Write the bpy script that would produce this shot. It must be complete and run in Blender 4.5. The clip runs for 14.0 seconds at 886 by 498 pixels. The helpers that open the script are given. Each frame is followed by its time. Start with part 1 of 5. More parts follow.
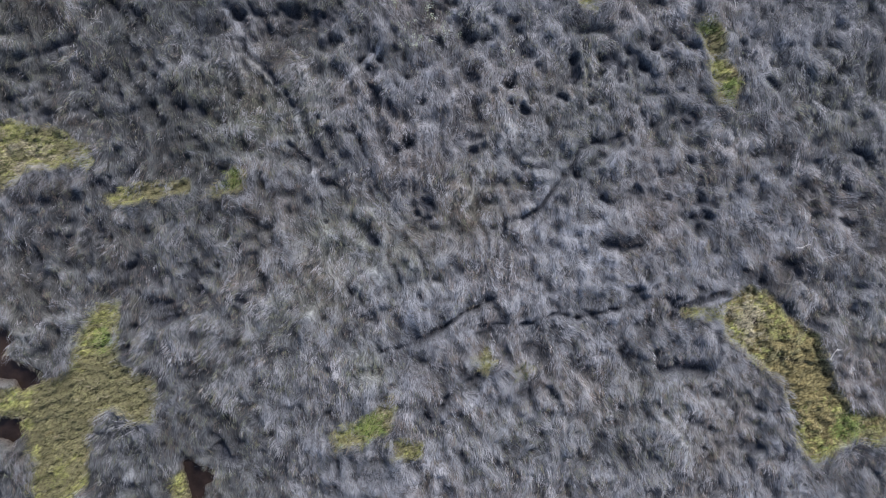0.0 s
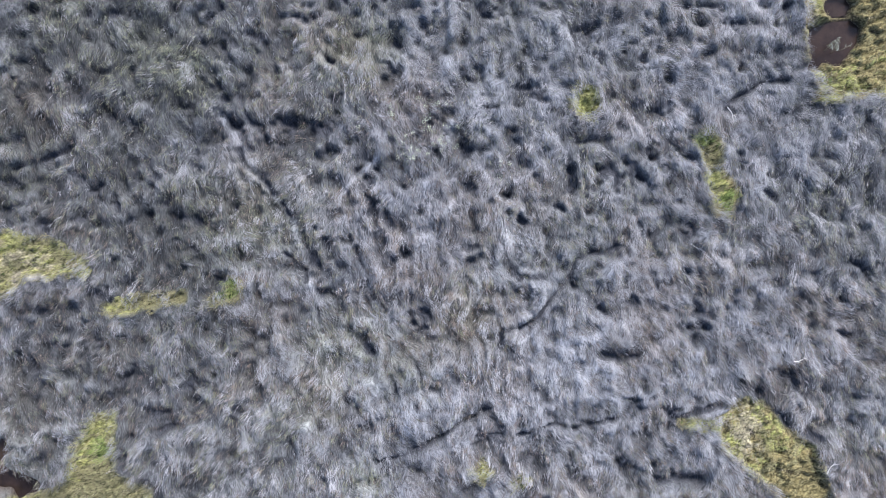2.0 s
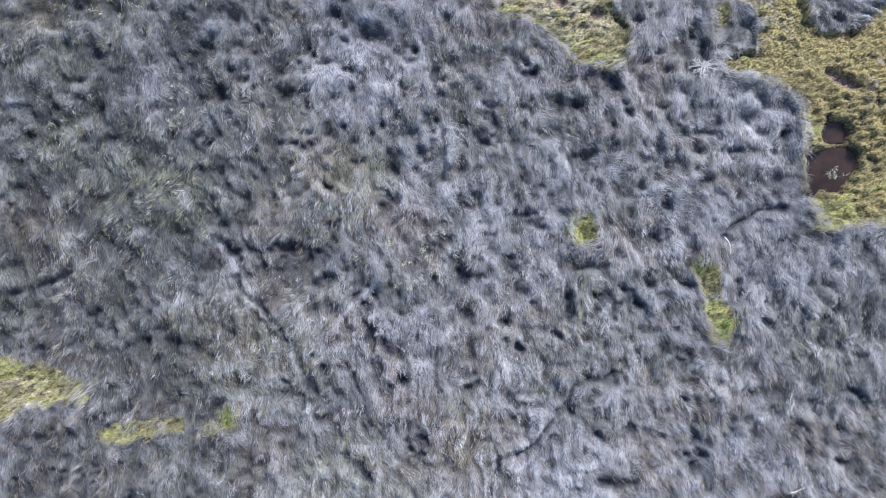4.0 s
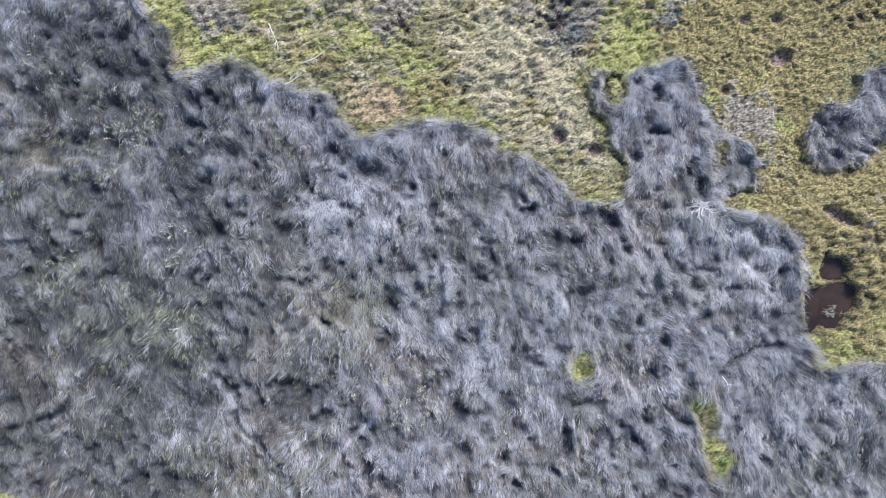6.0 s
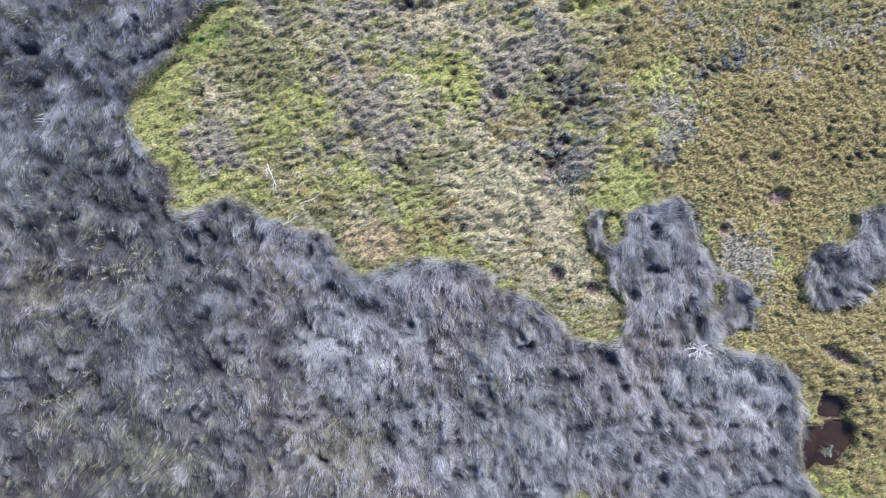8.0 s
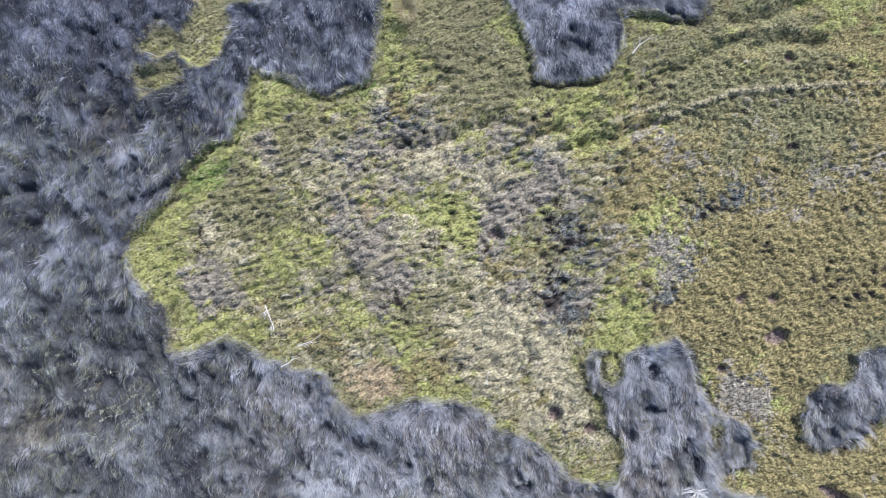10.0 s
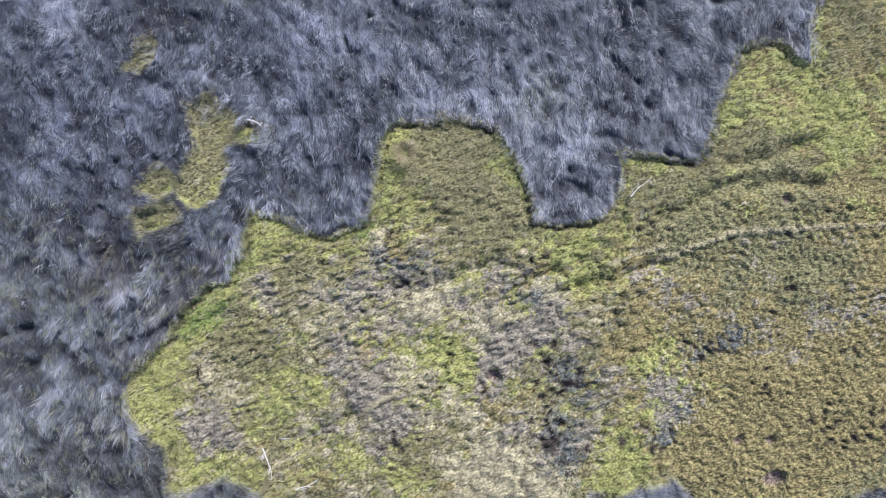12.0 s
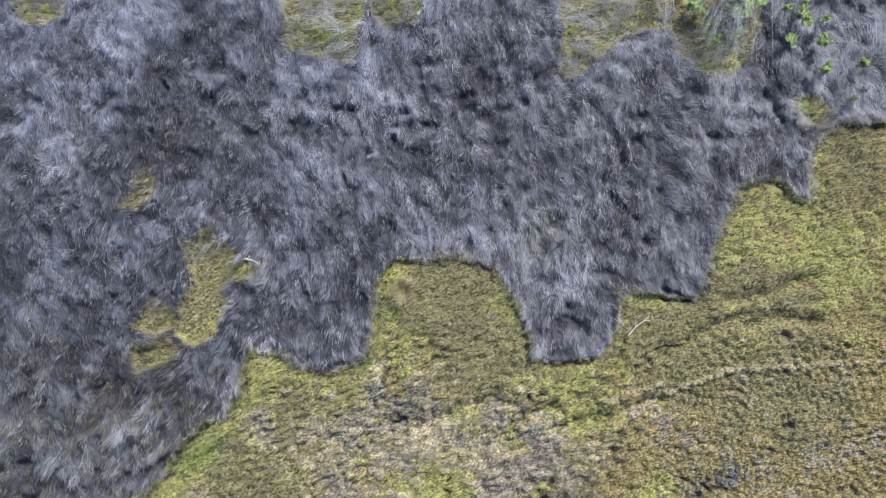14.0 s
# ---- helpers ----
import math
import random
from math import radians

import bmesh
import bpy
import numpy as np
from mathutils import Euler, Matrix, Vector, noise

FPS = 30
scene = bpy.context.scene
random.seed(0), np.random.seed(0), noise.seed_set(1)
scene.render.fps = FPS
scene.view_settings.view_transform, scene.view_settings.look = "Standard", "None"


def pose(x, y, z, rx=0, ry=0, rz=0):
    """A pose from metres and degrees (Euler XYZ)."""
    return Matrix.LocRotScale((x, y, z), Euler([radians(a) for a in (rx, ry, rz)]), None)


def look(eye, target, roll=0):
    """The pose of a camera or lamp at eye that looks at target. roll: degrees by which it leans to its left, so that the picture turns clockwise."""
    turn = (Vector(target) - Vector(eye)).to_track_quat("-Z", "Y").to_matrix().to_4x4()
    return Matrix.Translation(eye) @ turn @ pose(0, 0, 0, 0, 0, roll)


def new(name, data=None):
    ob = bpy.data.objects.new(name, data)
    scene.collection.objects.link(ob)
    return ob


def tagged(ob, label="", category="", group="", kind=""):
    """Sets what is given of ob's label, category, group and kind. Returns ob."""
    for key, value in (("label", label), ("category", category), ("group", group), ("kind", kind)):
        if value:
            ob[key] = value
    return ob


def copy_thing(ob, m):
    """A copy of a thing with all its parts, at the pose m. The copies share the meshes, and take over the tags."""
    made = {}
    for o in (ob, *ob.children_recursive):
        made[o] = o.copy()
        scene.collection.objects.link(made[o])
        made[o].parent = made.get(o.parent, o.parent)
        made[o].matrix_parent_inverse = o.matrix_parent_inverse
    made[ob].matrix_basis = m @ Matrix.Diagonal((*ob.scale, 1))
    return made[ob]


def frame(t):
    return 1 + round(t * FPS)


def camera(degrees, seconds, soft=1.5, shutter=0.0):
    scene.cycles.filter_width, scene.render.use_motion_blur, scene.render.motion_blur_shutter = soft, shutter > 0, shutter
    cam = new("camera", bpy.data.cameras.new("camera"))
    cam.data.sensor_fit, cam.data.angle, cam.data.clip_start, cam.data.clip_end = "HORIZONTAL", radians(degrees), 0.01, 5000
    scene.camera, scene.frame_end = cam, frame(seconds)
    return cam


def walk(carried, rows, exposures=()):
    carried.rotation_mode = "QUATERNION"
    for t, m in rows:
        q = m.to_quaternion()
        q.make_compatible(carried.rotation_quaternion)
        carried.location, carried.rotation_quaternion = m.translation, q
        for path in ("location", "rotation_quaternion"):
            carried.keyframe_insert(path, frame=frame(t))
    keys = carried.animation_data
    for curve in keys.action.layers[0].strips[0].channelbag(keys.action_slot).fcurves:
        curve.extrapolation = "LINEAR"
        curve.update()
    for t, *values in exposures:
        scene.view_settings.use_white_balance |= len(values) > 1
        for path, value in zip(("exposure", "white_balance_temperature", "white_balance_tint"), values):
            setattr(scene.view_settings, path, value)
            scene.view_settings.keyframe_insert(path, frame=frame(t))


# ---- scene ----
# A salt marsh seen straight down from a drone that flies along +y, about 16 m above the sward.
cam = camera(76.0, 14.0, soft=0.5)
EYE = 16.55
ROWS = [
    (0, -0.014, 0.000, -0.425),
    (0.5, 0.015, 0.752, -0.395),
    (1, 0.043, 1.524, -0.364),
    (1.5, 0.070, 2.341, -0.334),
    (2, 0.095, 3.195, -0.304),
    (2.5, 0.119, 4.075, -0.273),
    (3, 0.142, 4.982, -0.243),
    (5.5, 0.241, 9.833, -0.091),
    (6, 0.258, 10.833, -0.061),
    (6.5, 0.274, 11.834, -0.030),
    (7, 0.289, 12.838, 0.000),
    (7.5, 0.303, 13.834, 0.030),
    (8, 0.317, 14.834, 0.061),
    (10.5, 0.376, 19.913, 0.212),
    (11, 0.387, 20.946, 0.243),
    (11.5, 0.396, 21.973, 0.273),
    (12, 0.406, 22.974, 0.304),
    (12.5, 0.415, 23.962, 0.334),
    (13, 0.424, 24.947, 0.364),
    (13.5, 0.433, 25.941, 0.395),
    (14, 0.442, 26.925, 0.425),
]
EXPOSURES = [(0.0, -0.45, 5830, 14), (0.5, -0.02, 5760, 14), (1.5, 0.18, 5710, 14), (3.0, 0.26, 5670, 14), (6.0, 0.25, 5610, 14), (8.0, 0.18, 5600, 14), (10.5, 0.11, 5570, 14), (12.5, 0.10, 5700, 14), (13.5, 0.11, 5850, 14), (14.0, -0.03, 5980, 14)]
walk(cam, [(t, pose(x, y, EYE, 0, 0, yaw)) for t, x, y, yaw in ROWS], EXPOSURES)

# ---- light: high thin cloud, soft sun from ahead and to the east ----
SUN_EL, SUN_AZ = 37.0, 28.0          # degrees above the horizon; degrees from +y towards +x
world = bpy.data.worlds.new("sky")
scene.world = world
world.use_nodes = True
wn = world.node_tree
sky = wn.nodes.new("ShaderNodeTexSky")
sky.sky_type = 'NISHITA'
sky.sun_disc = False
sky.sun_elevation = radians(SUN_EL)
sky.sun_rotation = radians(SUN_AZ)
sky.air_density, sky.dust_density, sky.ozone_density = 1.0, 2.0, 1.0
wn.links.new(sky.outputs[0], wn.nodes["Background"].inputs[0])
wn.nodes["Background"].inputs[1].default_value = 0.165
sun_data = bpy.data.lights.new("sun", 'SUN')
sun_data.energy, sun_data.angle, sun_data.color = 4.8, radians(5), (1.0, 0.95, 0.88)
sun = new("sun", sun_data)
az, el = radians(SUN_AZ), radians(SUN_EL)
sun.matrix_world = look((60 * math.sin(az) * math.cos(el), 60 * math.cos(az) * math.cos(el), 60 * math.sin(el)), (0, 0, 0))

# ---- the plan, in metres ----
MEADOW_WEST = [
    (-7.42, 16.26), (-7.5, 17.26), (-8.15, 17.55), (-8.55, 18.15), (-8.73, 18.84), (-8.6, 19.28), (-8.23, 19.55), (-7.44, 20.38),
    (-7.12, 21.03), (-6.48, 21.76), (-5.83, 22), (-5.43, 22.65), (-5.27, 23.62), (-5.19, 24.11),
]
MEADOW_NORTH = [
    (-4.71, 23.87), (-4.06, 23.71), (-3.25, 23.27), (-2.77, 23.28), (-1.96, 23.55), (-1.64, 24.04), (-1.51, 24.77), (-1.45, 25.57),
    (-1.17, 26.38), (-1, 26.67), (-0.2, 26.61), (0.61, 26.71), (1.58, 26.58), (1.98, 26.31), (2.39, 25.67), (2.71, 25.1), (2.96, 24.46),
    (3.12, 23.73), (3.79, 23.66), (4.76, 23.74), (5.32, 24.23), (5.56, 24.88), (5.52, 25.69), (5.68, 25.85), (6.52, 25.66), (7.81, 25.51),
    (8.1, 26.03), (8.26, 26.84), (8.52, 27.65), (8.92, 28.7), (9.56, 29.03), (10.13, 28.95), (10.7, 28.44), (11.02, 28.36), (11.01, 29.28),
    (11.17, 30.09), (11.97, 30.66), (13.07, 30.67), (15.52, 31.09),
]
MEADOW_SOUTH = [
    (15.37, 7.6), (12.91, 7.61), (11.81, 7.61), (10.93, 7.42), (10.81, 8.25), (10.68, 8.66), (10.66, 9.22), (10.64, 9.87), (10.52, 11),
    (10.2, 11.45), (9.4, 11.81), (8.59, 11.94), (8.27, 12.1), (8.43, 12.54), (9.32, 12.58), (9.43, 13.26), (9.16, 13.91), (8.59, 14.15),
    (8.27, 13.78), (8.08, 14.23), (7.79, 15.04), (7.54, 15.85), (7.06, 16.44), (6.66, 16.25), (6.01, 16.04), (5.36, 15.98), (4.72, 16.04),
    (4.49, 15.53), (4.56, 14.88), (5.04, 14.36), (5.2, 13.75), (5.56, 13.26), (5.44, 12.46), (5.2, 12.14),
]
MEADOW_SOUTHWEST = [
    (4.71, 12.14), (4.07, 12.38), (3.75, 12.78), (3.5, 12.94), (3.26, 13.27), (2.78, 13.51), (2.13, 13.59), (1.81, 13.72), (1.73, 14.16),
    (1.17, 14.48), (0.36, 14.59), (-0.45, 14.61), (-1.09, 14.43), (-1.58, 14.16), (-2.14, 14.08), (-2.55, 14.48), (-2.87, 15.05),
    (-3.11, 15.37), (-3.68, 15.45), (-4.32, 15.62), (-4.81, 15.86), (-5.21, 16.02), (-5.61, 16.18), (-5.89, 16.57), (-6.18, 16.22),
    (-6.9, 15.94), (-7.31, 15.86), (-7.47, 16.18), (-7.5, 16.99),
]
RING_ISLAND = [
    (10.69, 13.99), (10.85, 14.71), (11.5, 15.03), (12.14, 14.87), (12.31, 15.52), (12.18, 15.84), (12.95, 16.2), (13.76, 16),
    (14.08, 14.87), (13.43, 14.06), (12.87, 13.82), (12.3, 13.39), (11.82, 13), (11.17, 13), (10.8, 13.39),
]
PATCH_EAST = [
    (8.84, -1.19), (8.35, -1.51), (8.03, -1.75), (6.89, -1.74), (6.92, -1.98), (8.11, -2.03), (8.35, -2.64), (9.15, -3.3), (9.8, -3.95),
    (10.08, -4.93), (10.3, -5.74), (10.59, -6.15), (11.25, -5.83), (11.9, -5.43), (12.68, -5.52), (13.85, -5.53), (13.85, -4.96),
    (12.68, -4.92), (11.74, -4.78), (11.26, -4.13), (11.07, -3.31), (10.78, -2.66), (10.3, -2.33), (9.81, -1.84), (9.33, -1.35),
]
PATCH_GULLY = [
    (7.68, 6.7), (7.41, 6.3), (7.6, 5.64), (7.72, 5.32), (7.78, 4.83), (8.04, 4.1), (8.56, 4.14), (8.76, 4.66), (8.44, 5.15), (8.18, 5.56),
    (8.22, 6.37),
]
PATCH_TUFT = [
    (3.86, 7.42), (4.12, 7.94), (4.6, 7.71), (4.7, 7.25), (4.41, 6.9), (3.95, 7.13),
]
PATCH_CREEK = [
    (-10.08, -1.7), (-9.43, -1.46), (-9.43, -2.19), (-9.57, -2.84), (-9.44, -3.32), (-8.96, -3.65), (-8.47, -3.98), (-8.37, -4.79),
    (-9.05, -4.87), (-9.53, -4.38), (-10.05, -4.7), (-10.27, -5.43), (-10.19, -6.08), (-10.53, -6.89), (-11.18, -7.53), (-11.83, -7.04),
    (-11.66, -6.07), (-11.98, -5.42), (-12.05, -5.09), (-12.78, -4.68), (-13.76, -4.59), (-13.75, -3.94), (-12.13, -4.04), (-11.64, -3.71),
    (-10.99, -3.72), (-10.74, -3.31), (-10.49, -2.67),
]
PATCH_WEST = [
    (-13.69, 3.77), (-11.75, 3.64), (-10.94, 3.51), (-10.29, 3.02), (-10.16, 2.61), (-11.27, 2.54), (-11.92, 2.54), (-12.41, 2.06),
    (-13.71, 1.82),
]
PATCH_STRIP = [
    (-9.73, 1.63), (-8.84, 1.87), (-7.37, 2.05), (-7.34, 1.76), (-8.19, 1.54), (-9.65, 1.35),
]
PATCH_SLIP = [
    (-6.86, 1.61), (-6.48, 1.93), (-5.91, 2.37), (-5.55, 2.2), (-5.91, 1.77), (-6.56, 1.49),
]
PATCH_SOUTH = [
    (-3.05, -5.68), (-3.17, -5.32), (-2.39, -5), (-1.9, -4.6), (-1.46, -4.23), (-1.38, -4.85), (-1.74, -5.17), (-2.39, -5.52),
]
PATCH_FRINGE = [
    (-1.58, -5.66), (-0.61, -5.63), (-0.74, -6.02), (-1.42, -5.95),
]
PATCH_DOT = [
    (0.97, -3.24), (1.23, -2.95), (1.46, -3.24), (1.23, -3.48),
]
PATCH_SPOT = [
    (2.1, -3.57), (2.36, -3.33), (2.59, -3.58), (2.33, -3.7),
]
PATCH_POOLSIDE = [
    (-7.84, -6.78), (-7.6, -6.39), (-7.36, -6.59), (-7.31, -7.4), (-7.77, -7.4),
]
PATCH_NORTH = [
    (-4.39, 35.03), (-4.14, 34.05), (-4.05, 32.75), (-3.24, 32.52), (-2.26, 32.41), (-2.17, 33.09), (-1.92, 34.07), (-1.8, 35.05),
]
PATCH_NOTCH = [
    (-1.71, 35.05), (-1.59, 34.07), (-1.38, 33.42), (-0.4, 33.56), (-0.29, 34.08), (-0.25, 35.06),
]
PATCH_HEDGE = [
    (3.65, 35.09), (3.9, 34.11), (3.85, 32.16), (4.11, 31.97), (4.72, 32.3), (5.33, 33.05), (6.01, 33.41), (6.91, 33.29), (7.4, 32.55),
    (7.97, 32.13), (8.62, 32.07), (9.27, 32.5), (9.52, 33.34), (9.58, 34.16), (9.65, 35.13),
]
PATCH_CORNER = [
    (10.66, 31.21), (11.06, 31.52), (11.63, 31.12), (11.59, 30.66), (10.74, 30.66),
]
PATCH_SPUR = [
    (-6.97, 27.02), (-6.37, 27.41), (-5.93, 27.06), (-5.31, 26.61), (-4.62, 26.42), (-4.73, 26.09), (-5.3, 26.17), (-5.76, 26.21),
    (-5.98, 25.84), (-5.85, 25.19), (-6.17, 24.29), (-6.91, 24.09), (-7.21, 24.58), (-7.05, 25.26), (-6.66, 25.91),
]
PATCH_SPUR_WEST = [
    (-8.33, 24.65), (-7.81, 25.29), (-7.41, 25.1), (-7.05, 24.77), (-7.56, 24.58), (-7.97, 24.41),
]
PATCH_SPUR_SOUTH = [
    (-8.45, 23.95), (-7.4, 24.28), (-7.15, 23.88), (-7.88, 23.47), (-8.37, 23.17),
]
PATCH_STEP = [
    (-8.7, 28.17), (-8.41, 28.82), (-8, 28.94), (-7.98, 28.42), (-8.4, 28.06),
]
POOL_EAST = [
    (10.82, 9.53), (10.8, 8.87), (10.74, 8.34), (11.08, 8.37), (11.28, 8.62), (11.5, 8.5), (11.74, 8.54), (11.99, 8.79), (12.22, 9.2),
    (12.27, 9.61), (12.07, 9.78), (11.58, 9.76), (11.25, 9.7), (11.05, 9.6),
]
POOL_NECK = [
    (11.25, 10.02), (11.33, 10.44), (11.51, 10.59), (11.91, 10.55), (12.06, 10.27), (11.91, 9.99), (11.58, 9.94),
]
POOL_CREEK = [
    (-14.02, -2.37), (-13.02, -2.12), (-12.69, -2.54), (-12.86, -2.95), (-12.53, -3.29), (-12.04, -3.37), (-11.63, -3.68), (-12.04, -3.87),
    (-12.37, -4.03), (-12.54, -3.78), (-12.87, -3.7), (-14.03, -3.66),
]
POOL_CREEK_SOUTH = [
    (-14.04, -4.77), (-13.04, -4.78), (-12.31, -4.83), (-12.28, -5.28), (-12.47, -5.61), (-12.8, -5.52), (-14.04, -5.43),
]
POOL_SOUTH = [
    (-7.72, -6.22), (-7.5, -6.14), (-7.25, -6.31), (-6.67, -6.4), (-6.76, -6.73), (-7.01, -6.89), (-7.18, -7.39), (-7.43, -7.47),
    (-7.51, -6.72),
]
HOLLOW_SOUTH = [
    (9.7, 16.4), (9.97, 16.57), (10.29, 16.52), (10.36, 16.29), (10.18, 16.12), (9.8, 16.16),
]
HOLLOW_EAST = [
    (11.29, 11.99), (11.62, 12.02), (12.03, 11.82), (12.27, 11.58), (12.03, 11.49), (11.66, 11.66),
]
POOL_DISCS = [(3.62, 14.11, 0.24),
    (4.66, 13.7, 0.23),
    (1.91, 19.31, 0.19),
    (10.4, 24.49, 0.13),
    (9.06, 17.46, 0.16),
    (9.95, 17.47, 0.15),
    (8.46, 15.44, 0.13)]
RILL_A = [
    (5.27, 3.21, 0.08), (4.46, 3.05, 0.08), (3.85, 2.81, 0.08), (3.68, 2.25, 0.08), (3.24, 1.77, 0.08), (2.84, 1.21, 0.08),
    (2.35, 0.93, 0.08), (1.86, 0.84, 0.08), (1.62, 0.25, 0.08), (1.5, -0.32, 0.08),
]
RILL_B = [
    (1.44, -1.45, 0.07), (0.88, -1.69, 0.07), (0.39, -2, 0.07), (-0.1, -2.37, 0.07), (-0.74, -2.64, 0.07), (-1.39, -2.88, 0.07),
    (-1.88, -2.91, 0.07),
]
# no rill: a broken line of shade, drawn as a dark cut
SHADE_LINE_C = [
    (1.03, -2.25, 0.06), (1.84, -2.23, 0.06), (2.65, -2.13, 0.06), (3.22, -1.95, 0.06), (3.94, -2.03, 0.06), (5.07, -1.8, 0.06),
]
RILL_D = [
    (1.02, -3.7, 0.07), (0.54, -3.94, 0.07), (0.05, -4.34, 0.07), (-0.36, -4.95, 0.07),
]
RILL_E = [
    (6.35, -3.55, 0.15), (6.92, -3.46, 0.15), (7.58, -3.48, 0.15),
]
RILL_F = [
    (-9.7, 2.11, 0.1), (-9.56, 1.54, 0.1),
]
RILL_G = [
    (-3.39, -4.56, 0.07), (-3.19, -5.61, 0.07), (-3.11, -6.58, 0.07),
]
RILL_H = [
    (8.26, 7.21, 0.09), (8.75, 7.61, 0.09), (9.39, 7.93, 0.09), (10.12, 8.06, 0.09),
]
RILL_I = [
    (-12.4, 5.62, 0.09), (-11.44, 5.86, 0.09), (-10.63, 6.26, 0.09),
]
RILL_J = [
    (-5.87, 6.09, 0.09), (-5.54, 5.61, 0.09), (-4.98, 5.04, 0.09), (-4.33, 4.23, 0.09),
]
RILL_K = [
    (-5.54, 9.53, 0.17), (-5.14, 9.24, 0.17), (-4.57, 9.03, 0.17),
]
RILL_L = [
    (-4.04, -0.44, 0.045), (-3.82, 0.04, 0.045), (-3.43, 0.85, 0.045), (-3.54, 1.66, 0.045),
]
RILL_M = [
    (-4.5, 3.12, 0.07), (-3.93, 2.55, 0.07), (-3.86, 2.3, 0.07),
]
RILL_N = [
    (-1.94, 5.73, 0.05), (-1.66, 5.25, 0.05), (-1.3, 4.68, 0.05),
]
RILL_O = [
    (-2.5, 5.49, 0.05), (-2.02, 5.73, 0.05), (-1.86, 6.06, 0.05),
]
# no rill: the shade along the patch's edge, drawn as a dark cut
SHADE_LINE_P = [
    (9.04, -1.02, 0.13), (9.84, -1.75, 0.13), (10.4, -2.19, 0.13), (11.04, -2.33, 0.13),
]
RILL_Q = [
    (8.36, 5.28, 0.1), (8.64, 4.88, 0.1), (8.54, 4.39, 0.1),
]
RILL_R = [
    (-9.38, -2.17, 0.08), (-9.2, -0.56, 0.08), (-8.88, -0.16, 0.08),
]
RILL_S = [
    (-7.25, 20.95, 0.1), (-8.05, 20.46, 0.1), (-8.49, 19.73, 0.1), (-8.89, 19.09, 0.1), (-8.69, 18.44, 0.1),
]
RILL_T = [
    (-7.66, 17.42, 0.12), (-7.4, 16.94, 0.12), (-7.4, 16.13, 0.12),
]
RILL_U = [
    (9.71, 31.69, 0.09), (10.11, 31.05, 0.09), (10.28, 30.65, 0.09),
]
RILL_V = [
    (7.01, -1.73, 0.12), (8.14, -1.34, 0.12),
]
RILL_W = [
    (4.68, 0.14, 0.07), (5.25, -0.1, 0.07), (5.9, 0.13, 0.07),
]
RILL_X = [
    (-4.28, 23.68, 0.09), (-3.23, 23.23, 0.09), (-2.34, 23.61, 0.09),
]
RILL_Y = [
    (6.84, 25.83, 0.08), (7.81, 25.43, 0.08),
]
RILLS_AND_SHADE = [RILL_A, RILL_B, SHADE_LINE_C, RILL_D, RILL_E, RILL_F, RILL_G, RILL_H, RILL_I, RILL_J, RILL_K, RILL_L, RILL_M, RILL_N, RILL_O, SHADE_LINE_P, RILL_Q, RILL_R, RILL_S, RILL_T, RILL_U, RILL_V, RILL_W, RILL_X, RILL_Y]
PITS_SOUTHWEST = [
    (-7.64, 4.19, 0.23), (-7.07, 4.1, 0.23), (-8.28, 4.11, 0.23), (-9.97, 4.77, 0.23), (-10.13, 5.26, 0.16), (-9.33, 4.44, 0.16),
    (-8.36, 5.08, 0.13), (-7.24, 3.3, 0.15), (-9.02, 2.99, 0.15), (-3.69, 2.92, 0.26), (-3.85, 3.27, 0.13), (-3.28, 3.35, 0.13),
    (-11.69, 1.48, 0.16), (-12.18, 1.2, 0.13), (-11.3, 0.5, 0.16), (-9.92, 0.57, 0.16), (-9.59, 1.86, 0.16), (-6.28, 2.32, 0.13),
    (-2.14, 5.2, 0.13), (-1.5, 4.06, 0.16), (-5.69, 5.39, 0.13), (-5.05, 5.22, 0.13), (-3.58, 6.82, 0.32), (-3.26, 6.5, 0.23),
    (-4.39, 6.91, 0.23), (-6.98, 5.8, 0.13), (-1.35, 2.93, 0.16), (-1.02, 3.09, 0.13), (-0.55, 1.23, 0.26), (-0.8, 1.07, 0.16),
    (-3.45, 1.98, 0.16), (-1.93, 0.19, 0.23), (-6, 6.84, 0.19),
]
PITS_WEST_BANK = [
    (-12.23, 5.11, 0.19), (-12.4, 4.47, 0.19), (-11.51, 3.9, 0.23), (-12, 4.06, 0.16), (-11.79, -0.3, 0.26), (-11.15, -0.95, 0.19),
    (-8.32, -0.73, 0.16), (-6.78, -0.66, 0.29), (-7.11, -0.98, 0.19), (-8.16, -1.62, 0.32), (-7.76, -1.94, 0.19), (-9.1, -2.21, 0.18),
    (-5.9, -1.47, 0.13), (-6.96, -2.84, 0.15), (-7.13, -3.73, 0.13), (-8.09, -3.15, 0.13), (-9.22, -2.98, 0.23), (-8.58, -3.71, 0.23),
    (-5.44, -4.9, 0.11), (-7.3, -5.34, 0.13), (-6.09, -5.35, 0.13), (-6.5, -5.75, 0.23), (-6.07, -6.07, 0.16), (-4.81, -6, 0.23),
    (-8.2, -6.38, 0.13), (-7.55, -6.06, 0.16), (-9.25, -6.78, 0.23), (-2.75, -1.17, 0.13), (-1.38, -0.7, 0.13), (-0.25, -0.87, 0.1),
    (-3.96, -0.52, 0.16), (-4.29, -2.37, 0.13), (-1.56, -4.01, 0.11),
]
